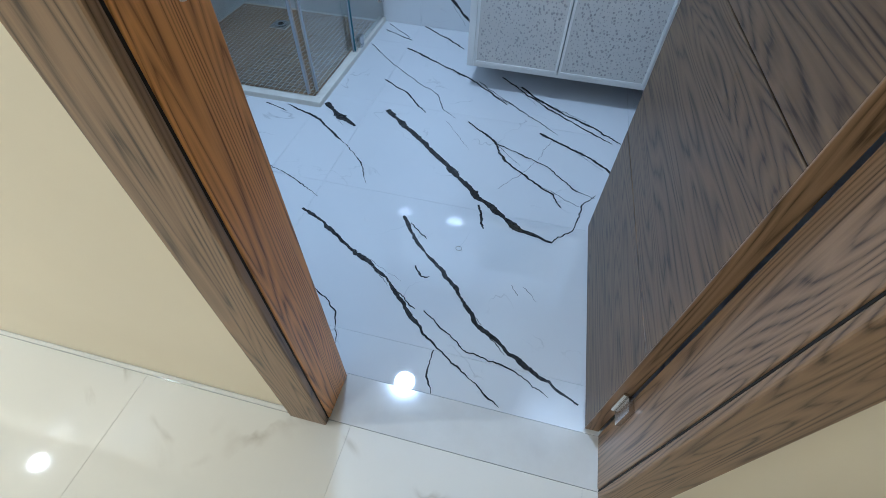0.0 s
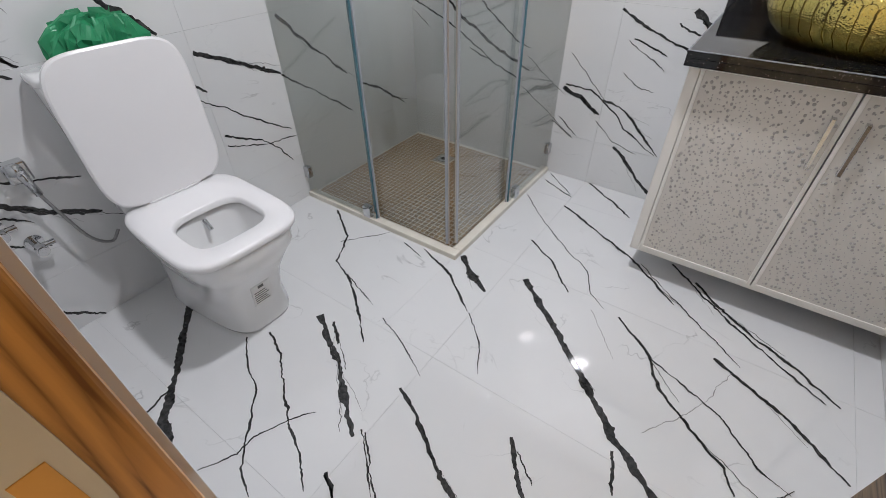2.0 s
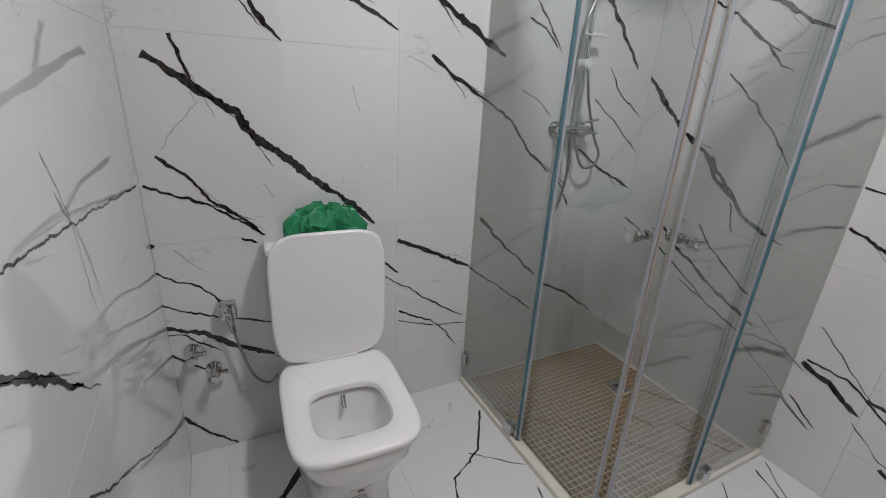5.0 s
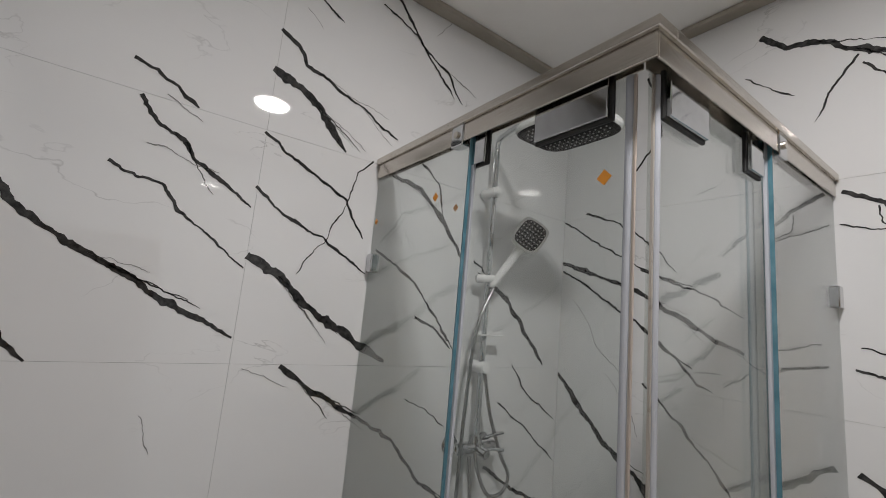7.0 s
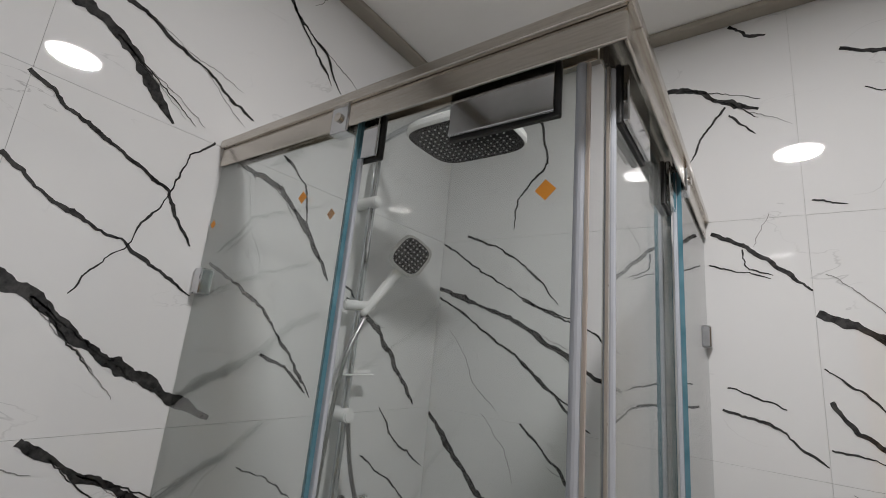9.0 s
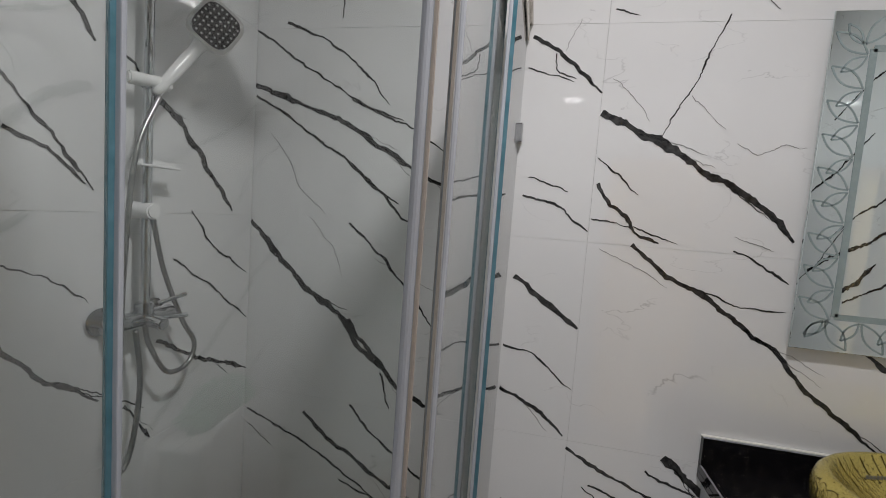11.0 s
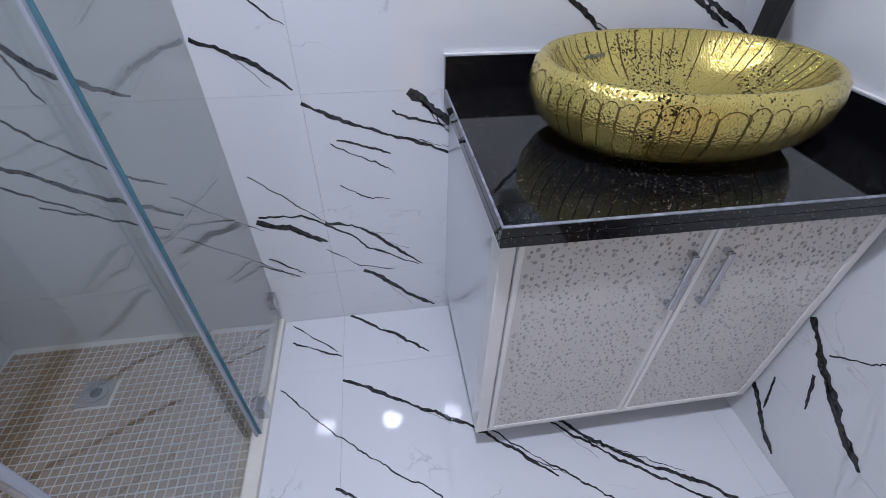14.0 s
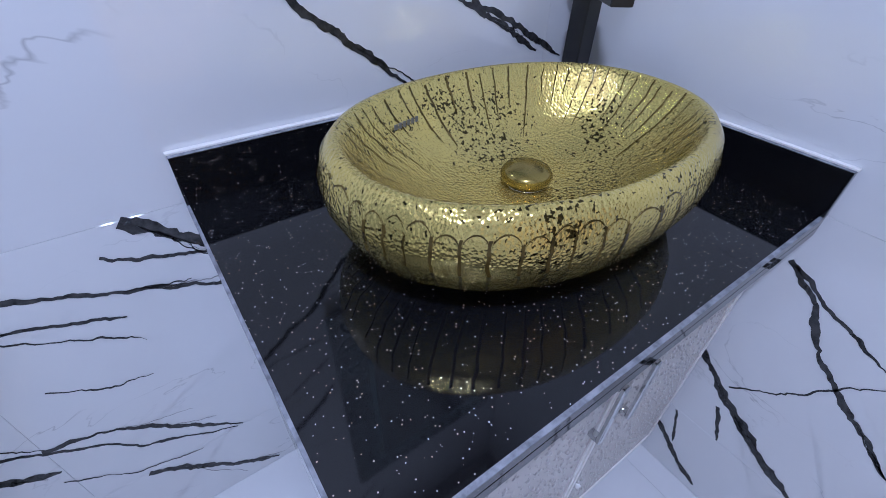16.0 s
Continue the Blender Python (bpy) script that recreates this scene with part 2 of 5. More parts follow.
def granite_mat():
    """Polished black stone with silver and copper flecks."""
    m = mat("black_galaxy_granite", (0.006, 0.006, 0.007), 0.05)
    n, ln = m.node_tree.nodes, m.node_tree.links
    b = n["Principled BSDF"]
    tc = [x for x in n if x.type == "TEX_COORD"][0]
    vo = n.new("ShaderNodeTexVoronoi")
    vo.inputs["Scale"].default_value = 300
    ln.new(tc.outputs["Object"], vo.inputs["Vector"])
    pick = n.new("ShaderNodeSeparateColor")
    ln.new(vo.outputs["Color"], pick.inputs[0])
    gt = n.new("ShaderNodeMath")
    gt.operation = "GREATER_THAN"
    gt.inputs[1].default_value = 0.905
    ln.new(pick.outputs[0], gt.inputs[0])
    near = n.new("ShaderNodeMath")
    near.operation = "LESS_THAN"
    near.inputs[1].default_value = 0.24
    ln.new(vo.outputs["Distance"], near.inputs[0])
    both = n.new("ShaderNodeMath")
    both.operation = "MULTIPLY"
    ln.new(gt.outputs[0], both.inputs[0])
    ln.new(near.outputs[0], both.inputs[1])
    rp = n.new("ShaderNodeValToRGB")
    rp.color_ramp.elements[0].color, rp.color_ramp.elements[1].color = (0.55, 0.36, 0.2, 1), (0.7, 0.72, 0.75, 1)
    ln.new(pick.outputs[1], rp.inputs[0])
    mx = n.new("ShaderNodeMix")
    mx.data_type = "RGBA"
    ln.new(both.outputs[0], mx.inputs["Factor"])
    mx.inputs["A"].default_value = (0.006, 0.006, 0.007, 1)
    ln.new(rp.outputs[0], mx.inputs["B"])
    ln.new(mx.outputs["Result"], b.inputs["Base Color"])
    return m


def gold_mat():
    """Hammered gold glaze with dark speckles and pitted relief."""
    m = mat("gold_glaze", (0.76, 0.60, 0.16), 0.13, 0.8, (0.60, 0.50, 0.16), 7, rough_var=0.07)
    n, ln = m.node_tree.nodes, m.node_tree.links
    b = n["Principled BSDF"]
    tc = [x for x in n if x.type == "TEX_COORD"][0]
    old = b.inputs["Base Color"].links[0].from_socket
    no = n.new("ShaderNodeTexNoise")
    no.inputs["Scale"].default_value, no.inputs["Detail"].default_value = 165, 2
    ln.new(tc.outputs["Object"], no.inputs["Vector"])
    big = n.new("ShaderNodeTexNoise")
    big.inputs["Scale"].default_value = 9
    ln.new(tc.outputs["Object"], big.inputs["Vector"])
    ad = n.new("ShaderNodeMath")
    ad.operation = "MULTIPLY_ADD"
    ad.inputs[1].default_value = 0.5
    ln.new(big.outputs["Fac"], ad.inputs[0])
    ln.new(no.outputs["Fac"], ad.inputs[2])
    rp = n.new("ShaderNodeValToRGB")
    rp.color_ramp.elements[0].position, rp.color_ramp.elements[1].position = 0.90, 0.915
    ln.new(ad.outputs[0], rp.inputs[0])
    mx = n.new("ShaderNodeMix")
    mx.data_type = "RGBA"
    ln.new(rp.outputs[0], mx.inputs["Factor"])
    ln.new(old, mx.inputs["A"])
    mx.inputs["B"].default_value = (0.05, 0.038, 0.008, 1)
    ln.new(mx.outputs["Result"], b.inputs["Base Color"])
    bp = n.new("ShaderNodeBump")
    bp.inputs["Strength"].default_value, bp.inputs["Distance"].default_value = 0.6, 0.002
    n4 = n.new("ShaderNodeTexVoronoi")
    n4.inputs["Scale"].default_value = 210
    ln.new(tc.outputs["Object"], n4.inputs["Vector"])
    ln.new(n4.outputs["Distance"], bp.inputs["Height"])
    ln.new(bp.outputs[0], b.inputs["Normal"])
    return m


DROPLET, GRANITE, GOLD = mat("droplet_laminate", (0.66, 0.63, 0.585), 0.2, 0, (0.61, 0.585, 0.545), 4, rough_var=0.05), granite_mat(), gold_mat()
DROP = mat("grey_printed_droplet", (0.31, 0.30, 0.285), 0.3, 0, (0.46, 0.44, 0.42), 70)
GOLD_LINE = mat("dark_bronze_streak", (0.035, 0.026, 0.006), 0.25, 0.3, (0.16, 0.11, 0.025), 25)


# ---- mesh helpers ----
def part(name, bm, material, parent=None, label="", smooth=False):
    me = bpy.data.meshes.new(name)
    if smooth:
        for f in bm.faces:
            f.smooth = True
    bm.normal_update()
    bm.to_mesh(me)
    bm.free()
    me.materials.append(material)
    ob = new(name, me)
    if parent:
        ob.parent = parent
    if label:
        ob["label"] = label
    return ob


def thing(name, at, label, category, group="", turn=0.0):
    ob = new(name)
    ob.empty_display_size = 0.1
    ob.matrix_basis = pose(*at, 0, 0, turn)
    return tagged(ob, label, category, group)


def box(x0, y0, z0, x1, y1, z1, bevel=0.0, bm=None, seg=2):
    bm = bm or bmesh.new()
    made = bmesh.ops.create_cube(bm, size=1.0, matrix=Matrix.Translation(((x0 + x1) / 2, (y0 + y1) / 2, (z0 + z1) / 2))
                                 @ Matrix.Diagonal((abs(x1 - x0), abs(y1 - y0), abs(z1 - z0), 1)))
    if bevel:
        es = {e for v in made["verts"] for e in v.link_edges}
        bmesh.ops.bevel(bm, geom=list(es), offset=bevel, segments=seg, affect="EDGES", profile=0.5)
    return bm


def rod(p0, p1, r, seg=20, r2=None, bm=None, bevel=0.0):
    bm = bm or bmesh.new()
    p0, p1 = Vector(p0), Vector(p1)
    d = p1 - p0
    m = Matrix.Translation((p0 + p1) / 2) @ d.to_track_quat("Z", "Y").to_matrix().to_4x4()
    made = bmesh.ops.create_cone(bm, cap_ends=True, segments=seg, radius1=r, radius2=r if r2 is None else r2, depth=d.length, matrix=m)
    if bevel:
        es = [e for e in {e for v in made["verts"] for e in v.link_edges} if any(len(f.verts) > 4 for f in e.link_faces)]
        bmesh.ops.bevel(bm, geom=es, offset=bevel, segments=2, affect="EDGES")
    return bm


def loft(rings, cap0=True, cap1=True, bm=None):
    bm = bm or bmesh.new()
    vs = [[bm.verts.new(p) for p in r] for r in rings]
    for a, b in zip(vs, vs[1:]):
        k = len(a)
        for i in range(k):
            bm.faces.new((a[i], a[(i + 1) % k], b[(i + 1) % k], b[i]))
    if cap0:
        bm.faces.new(list(reversed(vs[0])))
    if cap1:
        bm.faces.new(vs[-1])
    return bm


def oval(cx, cy, z, rx, ry, power=2.0, k=40):
    """A ring between an ellipse (power 2) and a rounded rectangle (higher)."""
    out = []
    for i in range(k):
        a = 2 * math.pi * i / k
        c, s = math.cos(a), math.sin(a)
        out.append(Vector((cx + rx * math.copysign(abs(c) ** (2 / power), c), cy + ry * math.copysign(abs(s) ** (2 / power), s), z)))
    return out


def smooth_line(pts, steps=8):
    pts = [Vector(p) for p in pts]
    ext = [pts[0] * 2 - pts[1], *pts, pts[-1] * 2 - pts[-2]]
    out = []
    for a, b, c, d in zip(ext, ext[1:], ext[2:], ext[3:]):
        for i in range(steps):
            t = i / steps
            out.append(0.5 * (2 * b + (c - a) * t + (2 * a - 5 * b + 4 * c - d) * t * t + (3 * b - a - 3 * c + d) * t ** 3))
    return out + [pts[-1]]


def tube(pts, r, seg=10, ribbed=0.0, bm=None):
    """A round tube along points; ribbed makes it a corrugated hose."""
    rings, n0 = [], Vector((0.31, 0.52, 0.79)).normalized()
    for i, p in enumerate(pts):
        d = (pts[min(i + 1, len(pts) - 1)] - pts[max(i - 1, 0)]).normalized()
        n0 = (n0 - d * n0.dot(d)).normalized()
        b = d.cross(n0)
        q = r + (ribbed if i % 2 else -ribbed)
        rings.append([p + (n0 * math.cos(2 * math.pi * j / seg) + b * math.sin(2 * math.pi * j / seg)) * q for j in range(seg)])
    return loft(rings, bm=bm)


# ---- setting: tiled surfaces ----
class Surface:
    """A tiled plane. axis: the one that it faces along; sign: the side that is seen."""

    def __init__(self, ob, axis, at, sign, us, vs, material, gap=0.0005, skip=()):
        self.ob, self.axis, self.at, self.sign, self.tiles, self.count = ob, axis, at, sign, [], 0
        for a, b in zip(us, us[1:]):
            for c, d in zip(vs, vs[1:]):
                for p, q, r, s in self.cut(a, b, c, d, skip):
                    lo, hi = self.place(p + gap / 2, r + gap / 2, -0.008), self.place(q - gap / 2, s - gap / 2, 0)
                    bm = box(*[min(i, j) for i, j in zip(lo, hi)], *[max(i, j) for i, j in zip(lo, hi)], bevel=0.0003, seg=1)
                    self.tiles.append((p, q, r, s, part("tile", bm, material, ob)))

    def cut(self, a, b, c, d, skip):
        for s0, s1, t0, t1 in skip:
            if a < s1 and b > s0 and c < t1 and d > t0:
                out = []
                if a < s0:
                    out.append((a, s0, c, d))
                if b > s1:
                    out.append((s1, b, c, d))
                if d > t1:
                    out.append((max(a, s0), min(b, s1), max(t1, c), d))
                if c < t0:
                    out.append((max(a, s0), min(b, s1), c, min(t0, d)))
                return out
        return [(a, b, c, d)]

    def place(self, u, v, lift):
        w = self.at + self.sign * lift
        return ((w, u, v), (u, w, v), (u, v, w))[self.axis]


def vein(surface, width, *way):
    """A dark crooked streak of that many millimetres across a surface, wandering and swelling between the turns given."""
    w = width / 1800
    rnd = random.Random(surface.axis * 1000 + surface.count)
    surface.count += 1
    step, pts = 0.006, []
    for (a, b), (c, d) in zip(way, way[1:]):
        k = max(2, int(math.hypot(c - a, d - b) / step))
        pts += [(a + (c - a) * i / k, b + (d - b) * i / k) for i in range(k)]
    pts.append(way[-1])
    seed, n = rnd.random() * 90, len(pts)
    left, right = [], []
    for i, (u, v) in enumerate(pts):
        a, b = pts[max(i - 1, 0)], pts[min(i + 1, n - 1)]
        du, dv = b[0] - a[0], b[1] - a[1]
        ln = math.hypot(du, dv) or 1
        nu, nv = -dv / ln, du / ln
        sway = 0.007 * noise.noise((i * 0.09, seed, 0)) + 0.005 * noise.noise((i * 0.22, seed, 4)) + 0.0034 * noise.noise((i * 0.6, seed, 6)) + rnd.uniform(-1, 1) * 0.0008
        sway *= min(1, 0.35 + 6 * min(i, n - 1 - i) / n)
        body = w * (1 + 0.7 * noise.noise((i * 0.11, seed, 9)) + 0.25 * noise.noise((i * 0.4, seed, 12))) * min(1, 0.4 + 4 * (n - 1 - i) / n)
        lo, hi = body * (1 + 0.4 * noise.noise((i * 0.45, seed, 20))), body * (1 + 0.4 * noise.noise((i * 0.45, seed, 30)))
        left.append(surface.place(u + nu * (sway - lo), v + nv * (sway - lo), 0.0009))
        right.append(surface.place(u + nu * (sway + hi), v + nv * (sway + hi), 0.0009))
    bm = bmesh.new()
    vs = [(bm.verts.new(p), bm.verts.new(q)) for p, q in zip(left, right)]
    for (p, q), (r, s) in zip(vs, vs[1:]):
        bm.faces.new((p, q, s, r))
    bm.normal_update()
    turned = sum(f.normal[surface.axis] * surface.sign * f.calc_area() for f in bm.faces)
    if turned < 0:
        bmesh.ops.reverse_faces(bm, faces=bm.faces[:])
    u, v = pts[n // 2]
    owner = next((t[4] for t in surface.tiles if t[0] <= u <= t[1] and t[2] <= v <= t[3]), surface.tiles[0][4])
    part("vein", bm, VEIN if width > 6 else HAIR if width > 2.2 else THREAD, owner)
    # hair-thin branches beside the broad streaks
    if width > 8:
        for k in range(2 if width < 12 else 3):
            i = rnd.randrange(n // 6, max(n // 6 + 1, n - 8)) if n > 14 else 0
            u, v = pts[i]
            a, b = pts[min(i + 11, n - 1)]
            s = rnd.uniform(0.6, 1.9) * (1 if n > 14 else 0.4)
            off = rnd.choice((-1, 1)) * rnd.uniform(0.008, 0.022)
            branch = ((u, v), (u + (a - u) * s + off * 0.6, v + (b - v) * s + off * 0.5), (u + (a - u) * 2.2 * s + off, v + (b - v) * 2.2 * s + off * 1.3))
            if all(t0 <= q[0] <= t1 and t2 <= q[1] <= t3 for t0, t1, t2, t3, o in surface.tiles if o == owner for q in branch):
                vein(surface, rnd.uniform(1.5, 2.6), *branch)


def structure(name, bm, material, label):
    return tagged(part(name, bm, material), label, kind="structure")


DX0, DX1, DZ, YO = -0.31, 0.385, 2.06, 0.09          # door opening in the south wall; YO: its corridor face
ZJ = (0, 0.24, 0.885, 1.526, 2.18, ZC)
w_west = structure("wall_west", box(XW - 0.12, YS - 0.12, 0, XW - 0.0085, YN + 0.12, ZC), GROUT, "white porcelain tiled bathroom wall with bold black veins")
w_north = structure("wall_north", box(XW - 0.0085, YN + 0.0085, 0, XE + 0.0085, YN + 0.12, ZC), GROUT, "white porcelain tiled wall with black veins behind the vanity")
w_east = structure("wall_east", box(XE + 0.0085, YS - 0.12, 0, XE + 0.12, YN + 0.12, ZC), GROUT, "white porcelain tiled wall with black veins beside the vanity")
bm = box(XW - 0.0085, YO, 0, DX0 - 0.03, YS - 0.0085, ZC)
box(DX1 + 0.03, YO, 0, XE + 0.0085, YS - 0.0085, ZC, bm=bm)
box(DX0 - 0.03, YO, DZ + 0.03, DX1 + 0.03, YS - 0.0085, ZC, bm=bm)
w_south = structure("wall_south", bm, GROUT, "white porcelain tiled wall with the bathroom doorway")
fl = structure("floor", box(XW - 0.12, YS - 0.008, -0.12, XE + 0.12, YN + 0.12, -0.0085), GROUT, "polished white porcelain bathroom floor with black veins")
bm = box(XW - 0.12, YO, ZC, XE + 0.12, YN + 0.12, ZC + 0.1)
structure("ceiling", bm, CEILING, "plain white painted bathroom ceiling")
for nm, bx in (("trim", (XW, YN - 0.055, ZC - 0.02, XE, YN, ZC)), ("trim", (XW, YS, ZC - 0.02, XE, YS + 0.055, ZC)),
               ("trim", (XW, YS + 0.055, ZC - 0.02, XW + 0.055, YN - 0.055, ZC)), ("trim", (XE - 0.055, YS + 0.055, ZC - 0.02, XE, YN - 0.055, ZC))):
    structure(nm, box(*bx, bevel=0.006), CORNICE, "beige edge trim under the bathroom ceiling")

wall_west = Surface(w_west, 0, XW, 1, (YS, 1.06, YN), ZJ, TILE)
wall_north = Surface(w_north, 1, YN, -1, (XW, -0.705, 0.495, XE), ZJ, TILE)
wall_east = Surface(w_east, 0, XE, -1, (YS, 1.18, YN), ZJ, TILE)
wall_south = Surface(w_south, 1, YS, 1, (XW, -1.55, DX0 - 0.03, DX1 + 0.03, XE), ZJ, TILE, skip=((DX0 - 0.03, DX1 + 0.03, -0.1, DZ + 0.03),))
SHX, SHY = -0.945, 1.43                               # glass planes of the shower
floor = Surface(fl, 2, 0.0, 1, (XW, -0.705, 0.495, XE), (YS, 0.34, 0.94, 1.54, 2.14, YN), TILE, skip=((XW - 0.01, SHX, SHY, YN + 0.01),))

# ---- setting: corridor ----
CX0, CX1, CY0 = -4.2, 1.5, -1.75
structure("corridor_wall", box(CX0, YO - 0.001, 0, DX0 - 0.03, YO - 0.013, ZC), CREAM, "cream painted corridor wall beside the bathroom door")
structure("corridor_wall", box(DX1 + 0.03, YO - 0.001, 0, CX1, YO - 0.013, ZC), CREAM, "cream painted corridor wall beside the bathroom door")
structure("corridor_wall", box(DX0 - 0.03, YO - 0.001, DZ + 0.03, DX1 + 0.03, YO - 0.013, ZC), CREAM, "cream painted corridor wall above the door")
structure("corridor_wall", box(CX0, CY0 - 0.1, 0, CX1, CY0, ZC), CREAM, "plain cream painted corridor wall")
structure("corridor_wall", box(CX0 - 0.1, CY0, 0, CX0, YO, ZC), CREAM, "plain cream painted corridor wall")
structure("corridor_wall", box(CX1, CY0, 0, CX1 + 0.1, YO, ZC), CREAM, "plain cream painted corridor wall")
structure("corridor_ceiling", box(CX0, CY0, ZC, CX1, YO, ZC + 0.1), CEILING, "plain white corridor ceiling")
cf = structure("corridor_floor", box(CX0, CY0, -0.12, CX1, YO - 0.012, -0.0085), GROUT, "polished cream marble corridor floor")
corridor = Surface(cf, 2, 0.0, 1, (CX0, -3.25, -2.65, -2.05, -1.45, -0.85, -0.25, 0.35, 0.95, CX1), (CY0, -1.1, -0.5, YO - 0.013), CREAM_TILE)
structure("baseboard", box(CX0, YO - 0.025, 0.0, DX0 - 0.106, YO - 0.013, 0.018, bevel=0.004), SILL, "thin cream bead along the corridor floor")
structure("threshold", box(DX0 - 0.03, YO - 0.012, -0.03, DX1 + 0.03, YS - 0.001, 0.001), SILL, "white marble threshold strip in the doorway")

# ---- door frame and door ----
fr = thing("door_frame", (0, YO, 0), "brown wood-grain door frame with casing round the bathroom doorway", "door frame")
fr["kind"] = "structure"
# jamb colours carry the light: orange on the latch side, darker at the hinges
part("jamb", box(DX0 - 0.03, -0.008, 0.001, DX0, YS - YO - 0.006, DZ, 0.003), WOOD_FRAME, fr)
part("jamb", box(DX1, -0.008, 0.001, DX1 + 0.03, YS - YO + 0.004, DZ, 0.003), WOOD_TRIM, fr, "hinge jamb in grey-brown, its weaker light put into the colour")
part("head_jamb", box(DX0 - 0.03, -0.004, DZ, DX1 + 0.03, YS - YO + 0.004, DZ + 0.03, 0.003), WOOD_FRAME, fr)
# black strips put the shade between casing and jamb into colour
part("shade_strip", box(DX0 - 0.03, -0.0122, 0.001, DX0 - 0.003, -0.0085, DZ), DARK, fr, "black strip standing in for the shade between casing and jamb")
part("shade_strip", box(DX1 + 0.003, -0.0122, 0.001, DX1 + 0.03, -0.0085, DZ), DARK, fr, "black strip standing in for the shade between casing and jamb")
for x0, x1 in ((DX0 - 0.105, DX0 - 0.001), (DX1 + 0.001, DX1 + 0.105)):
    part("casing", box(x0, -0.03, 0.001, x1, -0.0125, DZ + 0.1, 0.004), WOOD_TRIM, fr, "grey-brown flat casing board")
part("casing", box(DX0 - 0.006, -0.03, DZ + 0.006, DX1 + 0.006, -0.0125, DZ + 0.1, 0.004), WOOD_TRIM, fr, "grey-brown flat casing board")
ys = 0.075
plate = loft([[Vector((DX0 + 0.0002 + dx, ys + p.x, 1.085 + p.y)) for p in oval(0, 0, 0, 0.0145, 0.085, 3.2, 28)] for dx in (0, 0.0022)])
bmesh.ops.recalc_face_normals(plate, faces=plate.faces[:])
plate = part("strike_plate", plate, PLATE, fr, "satin steel strike plate with a latch hole")
# flat orange block paints the warm light inside the latch slot
part("latch_hole", box(DX0 + 0.002, ys - 0.0075, 1.035, DX0 + 0.003, ys + 0.0065, 1.08, 0.0003), LIT_BRASS, plate, "latch recess with its warm orange light put into the colour")
for z in (1.017, 1.152):
    part("screw", rod((DX0 + 0.002, ys, z), (DX0 + 0.004, ys, z), 0.004, 12), LIT_BRASS, plate, "brass screw")
for z in (0.22, 1.05, 1.85):
    hg = rod((DX1 - 0.016, YS - YO + 0.008, z - 0.045), (DX1 - 0.016, YS - YO + 0.008, z + 0.045), 0.006, 12)
    box(DX1 - 0.012, YS - YO - 0.03, z - 0.045, DX1 - 0.0005, YS - YO + 0.004, z + 0.045, bm=hg)
    part("hinge", hg, STEEL, fr, "steel butt hinge")

dr = thing("door", (0.349, YS + 0.013, 0.008), "open grey-brown wood-grain door with level grooves", "door", turn=1.4)
dr["kind"] = "structure"
LW = 0.735
for a, b in ((0, 0.42), (0.4235, 0.875), (0.8785, 1.33), (1.3335, 1.785), (1.7885, DZ - 0.02)):
    part("board", box(0, 0, a, 0.034, LW, b, 0.0015), WOOD_LEAF, dr)
# core coloured near-black to paint the shade in the grooves
part("core", box(0.004, 0.002, 0.002, 0.030, LW - 0.002, DZ - 0.022), DARK, dr, "near-black core that puts shade into the grooves")
part("edge_band", box(-0.001, -0.004, 0, 0.035, -0.0005, DZ - 0.02, 0.001), WOOD_TRIM, dr, "brown edge band")
for sx in (-1, 1):
    hn = rod((0.017 + sx * 0.017, LW - 0.06, 1.0), (0.017 + sx * 0.062, LW - 0.06, 1.0), 0.009, 14)
    rod((0.017 + sx * 0.058, LW - 0.05, 1.0), (0.017 + sx * 0.058, LW - 0.17, 1.0), 0.008, 14, bm=hn, bevel=0.002)
    rod((0.017 + sx * 0.017, LW - 0.06, 1.0), (0.017 + sx * 0.023, LW - 0.06, 1.0), 0.026, 24, bm=hn)
    part("handle", hn, STEEL, dr, "satin steel lever handle", smooth=False)

# ---- ceiling lamps ----
def downlight(x, y, glow, r, label):
    t = thing("ceiling_light", (x, y, ZC - 0.022), label, "ceiling light")
    ring = loft([oval(0, 0, z, q, q, 2, 40) for z, q in ((0.022, r * 1.16), (0.006, r * 1.16), (0, r * 1.1), (0, r * 1.0), (0.006, r * 0.99))], True, False)
    part("ring", ring, LAMP_RING, t, smooth=True)
    part("diffuser", rod((0, 0, 0.003), (0, 0, 0.008), r * 0.985, 40), glow, t, "bright round diffuser")


downlight(*CENTRE, LAMP_GLOW, 0.095, "round white recessed ceiling light, switched on")
downlight(-2.75, -0.65, WARM_GLOW, 0.05, "small warm recessed corridor light, switched on")
downlight(-3.35, -0.12, WARM_GLOW, 0.05, "small warm recessed corridor light, switched on")
downlight(-0.9, -0.85, WARM_GLOW, 0.05, "small warm recessed corridor light, switched on")

# ---- shower cabin ----
HZ = 2.195
cab = thing("shower_enclosure", (SHX, SHY, 0.026), "square corner shower cabin of clear glass with chrome rails", "shower cabin")
L = SHX - XW - 0.002
D = YN - SHY - 0.002
z0, z1, zh = 0.004, 2.13, HZ - 0.026


def pane(name, x0, y0, x1, y1, zb, zt, edges):
    p = part(name, box(x0, y0, zb, x1, y1, zt), GLASS, cab, "clear glass pane")
    for ax, w in edges:
        if ax == "x":
            bx = (w - 0.0012, y0 - 0.0004, zb, w + 0.0012, y1 + 0.0004, zt)
        elif ax == "y":
            bx = (x0 - 0.0004, w - 0.0012, zb, x1 + 0.0004, w + 0.0012, zt)
        part("glass_edge", box(*bx), EDGE, p, "teal polished glass edge")
    return p


